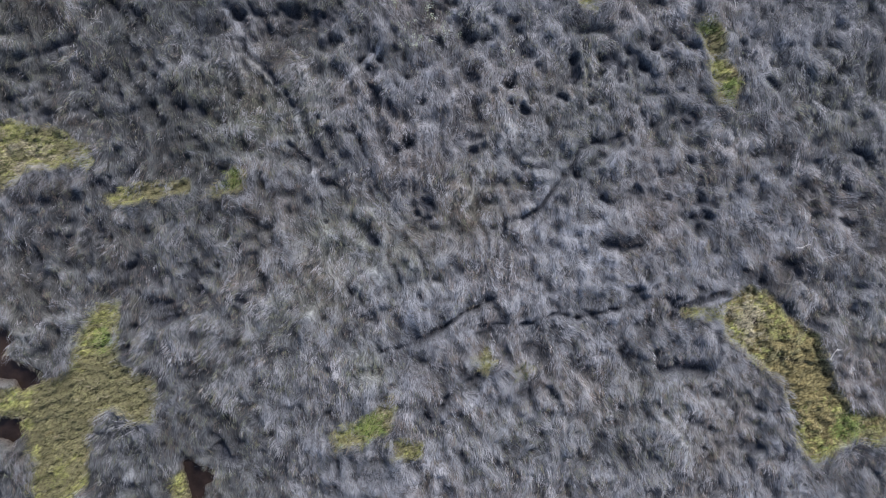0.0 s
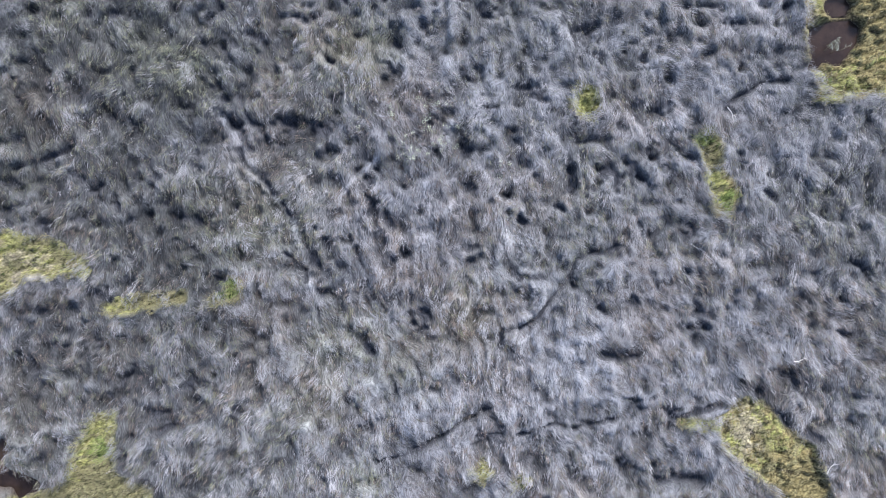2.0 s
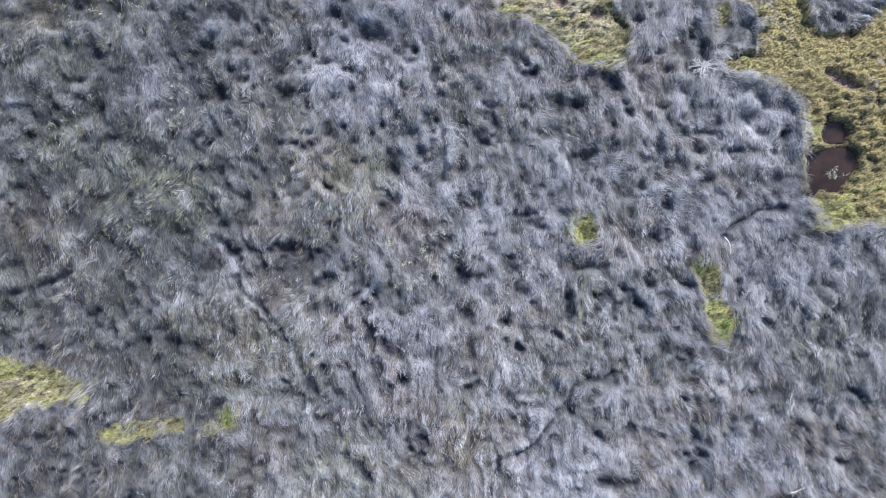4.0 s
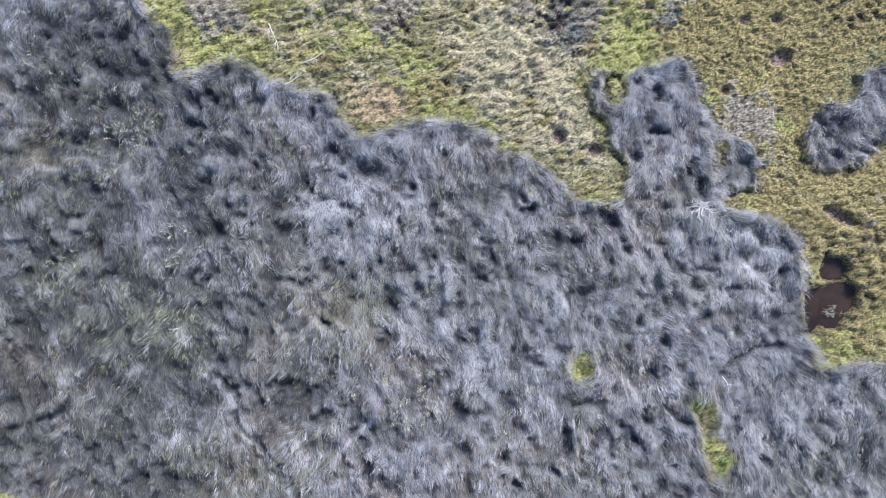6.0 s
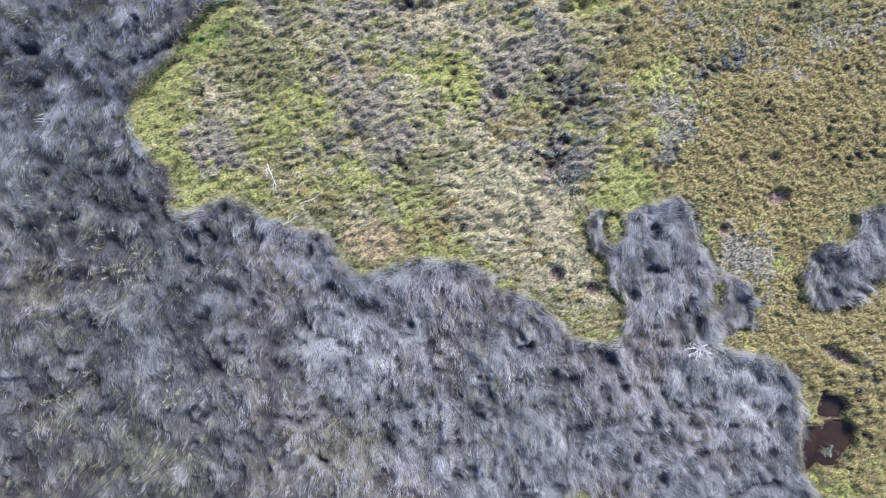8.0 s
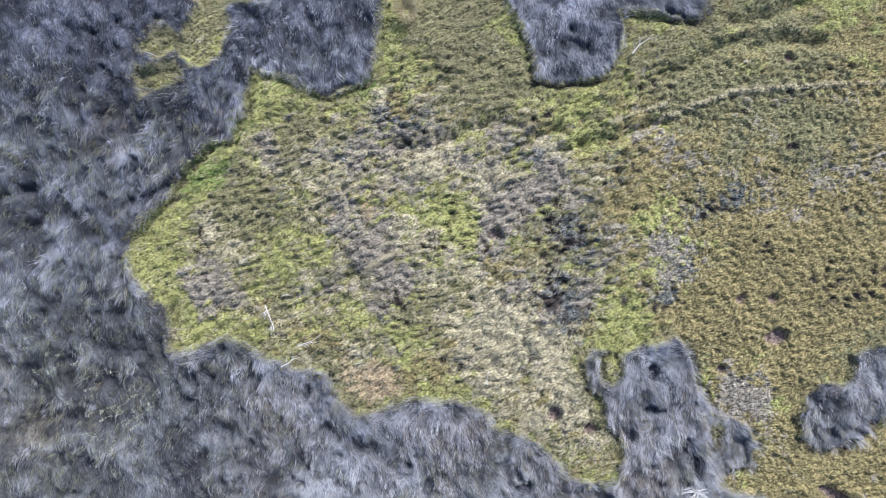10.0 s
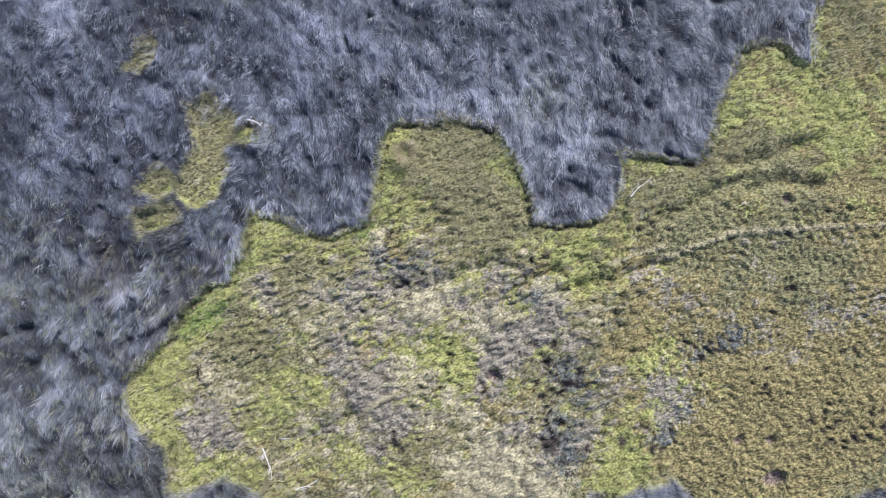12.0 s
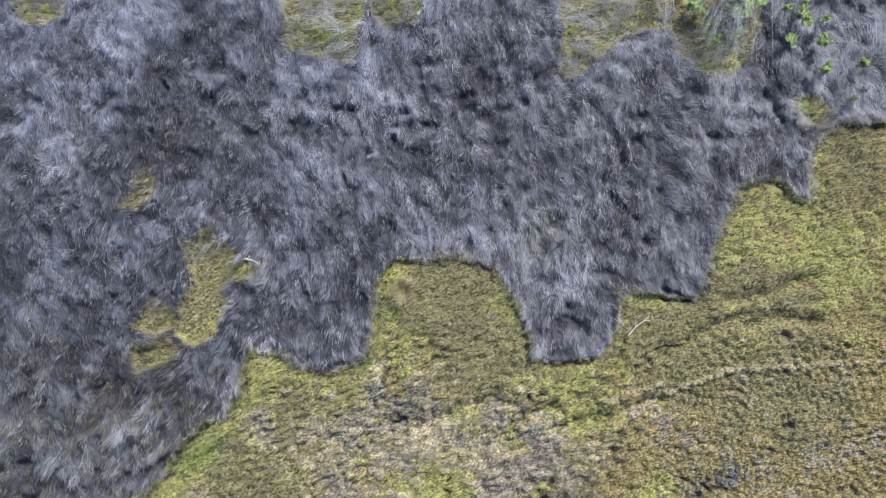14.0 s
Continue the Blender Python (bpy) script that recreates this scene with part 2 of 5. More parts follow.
PITS_SOUTHEAST = [
    (0.77, 6.06, 0.19), (2.39, 5.73, 0.23), (0.93, 5.01, 0.23), (1.97, 4.76, 0.11), (1.16, 3.16, 0.26), (0.91, 2.83, 0.16),
    (2.04, 2.5, 0.16), (2.88, 2.66, 0.11), (3.91, 4.99, 0.23), (4.24, 4.83, 0.13), (5.21, 5.31, 0.23), (5.77, 5.3, 0.23),
    (6.18, 5.86, 0.13), (5.29, 4.98, 0.13), (6.08, 3.6, 0.16), (7.13, 3.6, 0.19), (7.23, 6.42, 0.13), (7.15, 5.86, 0.13),
    (5.58, 1.67, 0.19), (7.12, 2.55, 0.13), (8.49, 1.73, 0.13), (7.52, 1.82, 0.13), (7.35, 0.85, 0.26), (9.21, 0.75, 0.13),
    (12.21, 2.59, 0.16), (10.51, 1.71, 0.13), (10.75, 1.23, 0.1), (11.71, 0.66, 0.13), (4.85, 0.11, 0.23), (5.33, 0.17, 0.13),
    (11.8, 1.62, 0.13), (4.61, 1.52, 0.13), (3.97, 2.09, 0.13),
]
PITS_EAST_BANK = [
    (3.22, -1.7, 0.23), (2.81, -2.27, 0.23), (2.4, -2.91, 0.13), (1.28, -2.29, 0.19), (1.68, -2.26, 0.13), (4.1, -1.87, 0.16),
    (5.72, -1.4, 0.23), (6.85, -1.73, 0.23), (7.42, -1.49, 0.16), (5.15, -3.01, 0.23), (5.39, -3.17, 0.16), (3.77, -2.92, 0.13),
    (6.12, -2.29, 0.16), (4.57, -3.97, 0.16), (7.48, -3.51, 0.19), (6.92, -3.51, 0.13), (7.88, -4.32, 0.13), (8.36, -4.81, 0.1),
    (9.17, -4.73, 0.13), (7.39, -5.12, 0.19), (7.71, -5.29, 0.13), (8.92, -5.78, 0.23), (8.75, -6.43, 0.16), (7.55, -5.85, 0.13),
    (7.14, -6.82, 0.16), (7.78, -6.9, 0.13), (5.2, -6.16, 0.13), (2.88, -4.4, 0.19), (3.2, -4.33, 0.13), (2.31, -4.28, 0.16),
    (1.81, -6.37, 0.15), (10.33, -0.87, 0.23), (11.86, -1.53, 0.16),
]
PITS_EAST_SHORE = [
    (11.11, -4.1, 0.16), (10.56, -2.16, 0.13), (0.52, -6.04, 0.13), (9.88, -6.84, 0.13), (-2.39, -6.59, 0.16), (-0.52, -4.9, 0.11),
    (6.13, -1.16, 0.1), (11.84, -3.7, 0.08), (2.15, 6.62, 0.13), (2.79, -5.49, 0.13),
]
PITS_BRINK_WEST = [
    (-9.33, 14.98, 0.16), (-10.46, 15.54, 0.23), (-6.91, 15.05, 0.23), (-6.34, 15.13, 0.23), (-6.99, 14.49, 0.19), (-4.81, 13.44, 0.19),
    (-2.87, 13.76, 0.16), (-3.52, 14.65, 0.16), (-7.55, 12.39, 0.13), (-7.23, 11.99, 0.26), (-6.75, 12.87, 0.16), (-5.78, 12.15, 0.15),
    (-4.49, 11.98, 0.26), (-3.6, 12.63, 0.16), (-4, 12.31, 0.13), (-2.71, 12.95, 0.13), (-2.47, 12.06, 0.16), (-1.26, 11.9, 0.16),
    (-0.37, 13.16, 0.16), (-0.61, 12.63, 0.1), (-0.05, 11.82, 0.16), (-1.02, 11.58, 0.23), (-6.26, 11.42, 0.23), (-11.19, 11.26, 0.13),
    (-10.3, 11.26, 0.11), (-11.67, 10.78, 0.16), (-10.46, 14.01, 0.16), (-9.98, 12.64, 0.23), (-9.16, 16.91, 0.19), (-8.68, 16.99, 0.19),
    (-7.55, 16.91, 0.16), (-7.47, 16.35, 0.16), (-8.68, 15.86, 0.23),
]
PITS_BRINK_EAST = [
    (2.7, 11.98, 0.32), (2.37, 12.38, 0.16), (1.57, 10.61, 0.26), (1.32, 10.12, 0.29), (1.81, 9.96, 0.19), (2.78, 10.93, 0.13),
    (4.07, 11.09, 0.23), (3.91, 12.3, 0.19), (4.71, 11.89, 0.19), (5.12, 11.73, 0.19), (5.52, 10.92, 0.16), (7.54, 10.2, 0.13),
    (8.1, 10.19, 0.13), (8.67, 9.71, 0.16), (6.16, 9.15, 0.11), (6.81, 9.23, 0.13), (8.02, 8.9, 0.13), (4.71, 8.66, 0.13), (6, 8.74, 0.13),
    (4.23, 9.55, 0.13), (3.18, 9.39, 0.13), (6.73, 8.1, 0.13), (2.77, 7.62, 0.29), (2.45, 7.86, 0.19), (6.41, 7.37, 0.23), (1, 8.1, 0.11),
    (1.56, 7.3, 0.1), (7.78, 11, 0.13), (10.12, 10.19, 0.13), (6.49, 14.23, 0.13), (7.14, 13.1, 0.13), (5.85, 13.43, 0.16),
    (7.78, 12.78, 0.13),
]
PITS_ISLAND = [
    (6.41, 15.36, 0.29), (5.12, 15.53, 0.23), (8.59, 13.26, 0.13), (8.75, 13.42, 0.13), (11.58, 14.47, 0.29), (11.70, 13.54, 0.26),
    (12.3, 13.71, 0.13), (12.79, 13.82, 0.13),
]
PITS_MIDDLE = [
    (-3.92, 9.8, 0.16), (-3.6, 9.88, 0.13), (-2.63, 10.45, 0.19), (-1.58, 10.45, 0.16), (-1.34, 10.2, 0.16), (-1.26, 9.07, 0.16),
    (-1.34, 8.35, 0.23), (-3.12, 8.67, 0.13), (-3.6, 7.62, 0.16), (-2.96, 7.62, 0.13), (-4.17, 6.74, 0.23), (-3.85, 6.49, 0.13),
    (-3.12, 6.98, 0.19), (-3.36, 6.01, 0.19), (-4.65, 6.25, 0.16), (-5.78, 6.42, 0.19), (-5.06, 6.82, 0.13), (-7.08, 5.69, 0.15),
    (-8.93, 6.98, 0.16), (-9.5, 7.07, 0.13), (-10.47, 5.37, 0.16), (-9.9, 5.13, 0.13), (-9.34, 4.48, 0.13), (-10.47, 4.16, 0.16),
    (-8.45, 5.05, 0.13), (-7.89, 4.56, 0.13), (-7.48, 4.16, 0.16), (-5.87, 4.4, 0.13), (-8.94, 4.08, 0.16), (-11.68, 4, 0.19),
    (-12.24, 7.63, 0.16), (-11.84, 7.07, 0.13), (-11.35, 7.79, 0.19),
]
PITS_MIDDLE_EAST = [
    (-6.59, 7.95, 0.13), (-6.27, 7.63, 0.13), (-6.03, 6.98, 0.16), (-6.19, 6.42, 0.13), (-10.14, 10.05, 0.16), (-9.49, 10.05, 0.13),
    (-0.05, 6.97, 0.16), (-0.21, 6.81, 0.16), (-0.53, 9.8, 0.16), (-0.13, 10.37, 0.13), (-2.07, 5.2, 0.13), (-1.1, 5.04, 0.11),
    (-1.59, 4.23, 0.13), (0.67, 6.25, 0.16), (2.45, 5.76, 0.19), (3.82, 5.52, 0.13), (4.71, 5.27, 0.19), (5.11, 5.19, 0.16),
    (5.11, 4.95, 0.13), (3.9, 4.87, 0.19), (4.22, 4.87, 0.13), (4.55, 4.87, 0.13), (5.52, 5.6, 0.16), (5.84, 5.27, 0.19), (6.08, 6, 0.16),
    (3.5, 4.39, 0.13), (2.28, 4.07, 0.16), (3.01, 3.9, 0.13), (6.4, 4.3, 0.16), (7.37, 3.82, 0.16), (5.19, 6.81, 0.13), (9.55, 4.7, 0.13),
    (8.74, 5.84, 0.13),
]
PITS_NORTH = [
    (-1.6, 32.66, 0.16), (-0.31, 32.1, 0.26), (-3.77, 30.38, 0.26), (-2.88, 30.47, 0.19), (-3.69, 31.43, 0.26), (-2.24, 30.96, 0.19),
    (-0.29, 29.6, 0.29), (-0.13, 30.49, 0.19), (-1.1, 30.64, 0.1), (-8.04, 30.27, 0.16), (-7.97, 31.08, 0.13), (-6.75, 29.63, 0.16),
    (-11.92, 31.21, 0.16), (-11.28, 31.13, 0.16), (-8.75, 28.08, 0.13), (-1.91, 30.23, 0.13), (-1.74, 29.75, 0.1), (-1.08, 27.58, 0.16),
    (1.47, 31.79, 0.26), (1.15, 31.39, 0.19), (1.95, 32.2, 0.19), (2.77, 31.16, 0.19), (4.37, 32.14, 0.16), (5.84, 30.05, 0.23),
    (5.61, 29.48, 0.16), (8.42, 30.23, 0.19), (8.1, 30.31, 0.13), (12.6, 32.92, 0.19), (6.35, 27.23, 0.16), (5.14, 27.54, 0.13),
    (4.23, 29.88, 0.16), (3.08, 31.88, 0.19), (7.61, 31.03, 0.13),
]
PITS_NORTHWEST = [
    (-10.19, 26.38, 0.16), (-8.65, 25.58, 0.16), (-8.25, 25.18, 0.13), (-9.14, 25.5, 0.13), (-9.94, 25.17, 0.11), (-9.13, 24.69, 0.13),
    (-9.29, 23.96, 0.19), (-9.53, 24.12, 0.13), (-8.88, 23.08, 0.11), (-10.17, 23.39, 0.13), (-11.62, 22.49, 0.16), (-9.44, 22.83, 0.11),
    (-8.23, 22.68, 0.15), (-11.2, 20.96, 0.13), (-10.07, 20.92, 0.16), (-8.7, 21.06, 0.13), (-8.54, 20.58, 0.23), (-8.7, 20.25, 0.16),
    (-9.34, 20.33, 0.19), (-11.76, 20.55, 0.19), (-7.58, 21.96, 0.13), (-7.93, 25.51, 0.16), (-10.33, 22.74, 0.13), (-3.49, 25.54, 0.19),
    (4.27, 24.87, 0.26), (-9.5, 30.98, 0.19), (4.1, 25.27, 0.13),
]
PITS = PITS_SOUTHWEST + PITS_WEST_BANK + PITS_SOUTHEAST + PITS_EAST_BANK + PITS_EAST_SHORE + PITS_BRINK_WEST + PITS_BRINK_EAST + PITS_ISLAND + PITS_MIDDLE + PITS_MIDDLE_EAST + PITS_NORTH + PITS_NORTHWEST
DARK_DRIFTS = [
    (-6.77, 33.02, 0.73), (-7.73, 31.89, 0.48), (-5.16, 33.2, 0.57), (-7.39, 29.95, 0.81), (-6.75, 29.55, 0.57), (-9.49, 29.45, 0.48),
    (1.31, 31.63, 0.81), (2.27, 33.09, 0.65), (4.54, 31.33, 0.48), (5.84, 29.89, 0.65), (8.42, 30.23, 0.65), (-0.29, 29.52, 0.48),
    (-3.36, 30.38, 0.65), (-5.76, 27.86, 0.97), (1.01, 29.21, 0.48), (-10.46, 15.54, 1.13), (-9.17, 14.25, 0.97), (-7.07, 11.99, 0.65),
    (-7.56, 10.86, 0.48), (-4.65, 13.76, 0.65), (-10.3, 12.47, 0.81), (-4.65, 11.82, 0.48), (1.32, 10.28, 0.57), (-3.52, 6.82, 0.97),
    (-11.92, 7.63, 0.65), (-9.98, 8.28, 0.81),
]
PALE_DRIFTS = [
    (-10.9, 29.4, 0.45), (-11.8, 30.3, 0.4), (-8.2, 27.6, 0.35), (-6.4, 27.9, 0.3), (-3.9, 27.3, 0.3),
    (-3.57, -2.54, 0.19), (-2.3, 5.36, 0.26), (-1.67, 3.74, 0.16), (7.8, -4.53, 0.13), (8.12, -4.86, 0.13), (4.61, 1.43, 0.23),
    (-4.74, 3.12, 0.19), (3.15, -0.01, 0.81), (-0.41, -1.6, 0.65), (-4.33, 10.01, 0.23), (-6.5, 13.28, 0.32), (-5.29, 11.98, 0.23),
    (-4.81, 14.89, 0.4), (0.52, 12.79, 0.19), (0.36, 11.9, 0.16), (-0.78, 9.4, 0.19), (9.4, 10.84, 0.73), (9.31, 10.11, 0.32),
    (5.52, 11.81, 0.13), (-2.07, 5.6, 0.23), (1.32, 10.85, 0.32), (-10.3, 29.69, 0.48), (-9.03, 32.6, 0.48), (-8.55, 33.25, 0.4),
    (-6.74, 28.66, 0.24), (-0.47, 32.75, 0.32), (-1.9, 28.7, 0.65), (-0.6, 28.06, 0.32), (1.32, 30.34, 0.48), (1.5, 28.4, 0.65),
    (7.15, 27.64, 0.81),
]
FURROW_A = [
    (0.14, 21.95), (1.11, 22.35), (1.92, 22.65),
]
FURROW_B = [
    (6.75, 23.96), (7.72, 24.35), (8.53, 24.83), (9.41, 25.13),
]
FURROW_C = [
    (-0.99, 21.86), (-0.02, 21.9),
]
FURROW_D = [
    (-3.55, 17.33), (-2.59, 17.98), (-2.1, 18.14),
]
FURROW_E = [
    (3.86, 21.72), (5.47, 22.21), (6.76, 22.66),
]
FURROW_F = [
    (9.27, 24.75), (10.24, 25.08), (11.21, 24.92),
]
FURROW_G = [
    (8.74, 25.48), (9.87, 25.73), (11.15, 26.22),
]
FURROW_H = [
    (2.3, 21.57), (2.78, 22.05), (3.67, 22.38),
]
TRACK_A = [
    (6.76, 22.73), (7.73, 23.1), (8.85, 23.51), (10.31, 23.61), (11.76, 23.68), (13.21, 23.75),
]
TRACK_B = [
    (-2.26, 17.98), (-1.3, 18.63), (-0.65, 19.04), (-0.01, 19.44),
]
TRACK_C = [
    (0.97, 15.9), (2.1, 15.9),
]
TRACK_D = [
    (1.92, 20.9), (2.73, 21.04),
]
TRACK_E = [
    (5.2, 22.55), (6.01, 22.85), (6.81, 23.08),
]
FURROWS = [FURROW_A, FURROW_B, FURROW_C, FURROW_D, FURROW_E, FURROW_F, FURROW_G, FURROW_H]
TRACKS = [TRACK_A, TRACK_B, TRACK_C, TRACK_D, TRACK_E]
CREASE_A = [
    (-11, 15.92), (-10.83, 14.95), (-10.43, 14.39), (-9.54, 14.18),
]
CREASE_B = [
    (-5.58, 5.5), (-4.29, 4.2), (-3.66, 1.94),
]
CREASE_C = [
    (-3, 4.52), (-2.46, 5.24), (-1.86, 5.8),
]
CREASE_D = [
    (-6.67, 7.63), (-6.03, 6.66), (-5.3, 5.53),
]
CREASES = [CREASE_A, CREASE_B, CREASE_C, CREASE_D]
PATCH_WEEDY = [
    (-11.7, 34.97), (-11.66, 33.54), (-11.2, 33.45), (-10.55, 33.6), (-10.53, 34.98),
]

MEADOW = MEADOW_WEST + MEADOW_NORTH + MEADOW_SOUTH + MEADOW_SOUTHWEST
# a brown hollow in the island's top and a gap behind its side finger
PATCH_HOLLOW = [(4.86, 15.7), (5.1, 15.9), (5.5, 15.86), (5.66, 15.5), (5.5, 15.06), (5.1, 14.98), (4.88, 15.3)]
PATCH_FINGER = [(7.95, 14.05), (8.42, 14.0), (8.46, 13.45), (8.36, 12.95), (8.1, 12.9), (7.98, 13.35)]
PATCHES = [PATCH_HOLLOW, PATCH_FINGER, PATCH_EAST, PATCH_GULLY, PATCH_TUFT, PATCH_CREEK, PATCH_WEST, PATCH_STRIP, PATCH_SLIP, PATCH_SOUTH, PATCH_FRINGE, PATCH_DOT,
           PATCH_SPOT, PATCH_POOLSIDE, PATCH_NORTH, PATCH_NOTCH, PATCH_HEDGE, PATCH_CORNER, PATCH_SPUR, PATCH_SPUR_WEST,
           PATCH_SPUR_SOUTH, PATCH_STEP, PATCH_WEEDY]
POOLS = [POOL_EAST, POOL_NECK, POOL_CREEK, POOL_CREEK_SOUTH, POOL_SOUTH]

# ---- fields over the marsh: square cells of 5 cm ----
X0, Y0, X1, Y1, CELL = -15.0, -9.0, 15.0, 36.5, 0.05
NX, NY = int((X1 - X0) / CELL), int((Y1 - Y0) / CELL)
GX = X0 + (np.arange(NX) + 0.5) * CELL
GY = Y0 + (np.arange(NY) + 0.5) * CELL
RNG = np.random.default_rng(7)


def at(field, x, y):
    """The field's value in the cells that hold the points."""
    i = np.clip(((x - X0) / CELL).astype(int), 0, NX - 1)
    j = np.clip(((y - Y0) / CELL).astype(int), 0, NY - 1)
    return field[j, i]


def between(field, x, y):
    """The field's value at the points, smoothly between its cells."""
    u = np.clip((x - X0) / CELL - 0.5, 0, NX - 1.001)
    v = np.clip((y - Y0) / CELL - 0.5, 0, NY - 1.001)
    i, j = u.astype(int), v.astype(int)
    a, b = u - i, v - j
    return (field[j, i] * (1 - a) + field[j, i + 1] * a) * (1 - b) + (field[j + 1, i] * (1 - a) + field[j + 1, i + 1] * a) * b


def value_noise(x, y, size, seed):
    """Smooth noise from -1 to 1 with features of that size, at any points."""
    table = np.random.default_rng(seed).uniform(-1, 1, (256, 256))
    u, v = x / size + 91.3, y / size + 57.7
    i, j = np.floor(u).astype(int), np.floor(v).astype(int)
    a, b = u - i, v - j
    a, b = a * a * (3 - 2 * a), b * b * (3 - 2 * b)
    i, j, i1, j1 = i % 256, j % 256, (i + 1) % 256, (j + 1) % 256
    return (table[j, i] * (1 - a) + table[j, i1] * a) * (1 - b) + (table[j1, i] * (1 - a) + table[j1, i1] * a) * b


def fractal(x, y, size, seed, octaves=3):
    total, weight = 0, 0
    for k in range(octaves):
        total = total + value_noise(x, y, size / 2 ** k, seed + 11 * k) * 0.55 ** k
        weight += 0.55 ** k
    return total / weight


MX, MY = np.meshgrid(GX, GY)


def signed_distance(outline, reach=1.0):
    """Metres to the outline, below zero inside it, on the grid; far cells read reach."""
    pts = np.array(outline)
    field = np.full((NY, NX), reach)
    i0, j0 = np.maximum(((pts.min(0) - reach - (X0, Y0)) / CELL).astype(int), 0)
    i1, j1 = ((pts.max(0) + reach - (X0, Y0)) / CELL).astype(int)
    x, y = MX[j0:j1, i0:i1], MY[j0:j1, i0:i1]
    best, inside = np.full(x.shape, 1e9), np.zeros(x.shape, bool)
    for (ax, ay), (bx, by) in zip(pts, np.roll(pts, -1, 0)):
        dx, dy = bx - ax, by - ay
        k = np.clip(((x - ax) * dx + (y - ay) * dy) / (dx * dx + dy * dy + 1e-9), 0, 1)
        best = np.minimum(best, (x - ax - k * dx) ** 2 + (y - ay - k * dy) ** 2)
        if ay != by:
            inside ^= ((ay > y) != (by > y)) & (x < ax + (y - ay) * dx / dy)
    field[j0:j1, i0:i1] = np.where(inside, -1, 1) * np.sqrt(best)
    return field


ragged = 0.13 * fractal(MX, MY, 0.7, 3) + 0.08 * value_noise(MX, MY, 0.22, 5)
meadow_edge = np.minimum(signed_distance(MEADOW, 3.0), 3.0)
meadow_edge = np.maximum(meadow_edge, -signed_distance(RING_ISLAND))
for outline in PATCHES:
    meadow_edge = np.minimum(meadow_edge, signed_distance(outline) + (0.06 if outline in (PATCH_STRIP, PATCH_SLIP, PATCH_GULLY) else 0.0))
meadow_edge = meadow_edge + ragged
pool_edge = np.full((NY, NX), 1.0)
for outline in POOLS:
    pool_edge = np.minimum(pool_edge, signed_distance(outline))
pool_edge = pool_edge + 0.8 * ragged
hollow_edge = np.minimum(signed_distance(HOLLOW_SOUTH), signed_distance(HOLLOW_EAST))
for cx, cy, r in POOL_DISCS:
    hollow_edge = np.minimum(hollow_edge, np.hypot(MX - cx, MY - cy) - 0.85 * r)
hollow_edge = hollow_edge + 0.06 * value_noise(MX, MY, 0.22, 19)

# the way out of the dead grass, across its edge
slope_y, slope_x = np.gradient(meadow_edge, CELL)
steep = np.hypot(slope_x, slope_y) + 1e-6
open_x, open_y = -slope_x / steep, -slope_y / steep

# a muddy groove where the dead grass stands over the meadow; its dark colour also paints the edge's shadow
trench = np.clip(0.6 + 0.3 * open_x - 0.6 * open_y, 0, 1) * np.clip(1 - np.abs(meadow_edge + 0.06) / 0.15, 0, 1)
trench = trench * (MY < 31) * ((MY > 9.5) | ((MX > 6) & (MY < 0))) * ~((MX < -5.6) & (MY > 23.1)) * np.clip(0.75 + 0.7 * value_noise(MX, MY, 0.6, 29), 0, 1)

# holes between the tussocks, rills, and two lines of mere shade cut and darkened like rills
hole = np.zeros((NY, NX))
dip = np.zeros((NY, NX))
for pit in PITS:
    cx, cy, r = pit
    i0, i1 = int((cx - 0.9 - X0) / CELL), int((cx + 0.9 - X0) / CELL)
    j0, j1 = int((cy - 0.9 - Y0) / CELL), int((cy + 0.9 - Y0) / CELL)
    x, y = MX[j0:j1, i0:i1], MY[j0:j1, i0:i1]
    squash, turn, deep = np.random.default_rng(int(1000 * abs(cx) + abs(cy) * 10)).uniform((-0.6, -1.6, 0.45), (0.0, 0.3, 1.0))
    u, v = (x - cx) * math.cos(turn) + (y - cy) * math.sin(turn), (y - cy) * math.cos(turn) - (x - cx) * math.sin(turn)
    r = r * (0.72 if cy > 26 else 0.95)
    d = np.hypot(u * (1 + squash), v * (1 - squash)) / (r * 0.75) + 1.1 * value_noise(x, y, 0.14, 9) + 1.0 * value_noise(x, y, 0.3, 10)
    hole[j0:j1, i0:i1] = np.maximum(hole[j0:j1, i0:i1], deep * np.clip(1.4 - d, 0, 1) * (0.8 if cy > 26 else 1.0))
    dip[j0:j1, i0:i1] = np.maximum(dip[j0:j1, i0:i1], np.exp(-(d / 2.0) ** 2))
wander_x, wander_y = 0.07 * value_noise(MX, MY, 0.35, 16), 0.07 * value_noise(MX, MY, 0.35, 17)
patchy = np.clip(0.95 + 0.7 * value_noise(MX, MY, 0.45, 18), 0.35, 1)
for dark_line in RILLS_AND_SHADE:
    for (ax, ay, r), (bx, by, _) in zip(dark_line, dark_line[1:]):
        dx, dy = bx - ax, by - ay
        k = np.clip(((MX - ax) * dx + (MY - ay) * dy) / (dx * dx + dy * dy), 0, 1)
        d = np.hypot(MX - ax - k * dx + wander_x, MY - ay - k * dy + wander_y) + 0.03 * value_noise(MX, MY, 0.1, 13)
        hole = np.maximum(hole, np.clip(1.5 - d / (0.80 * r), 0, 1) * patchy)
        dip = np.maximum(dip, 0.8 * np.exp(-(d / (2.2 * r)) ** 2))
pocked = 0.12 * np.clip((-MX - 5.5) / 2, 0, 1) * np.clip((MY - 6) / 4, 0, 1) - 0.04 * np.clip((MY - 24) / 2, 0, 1)
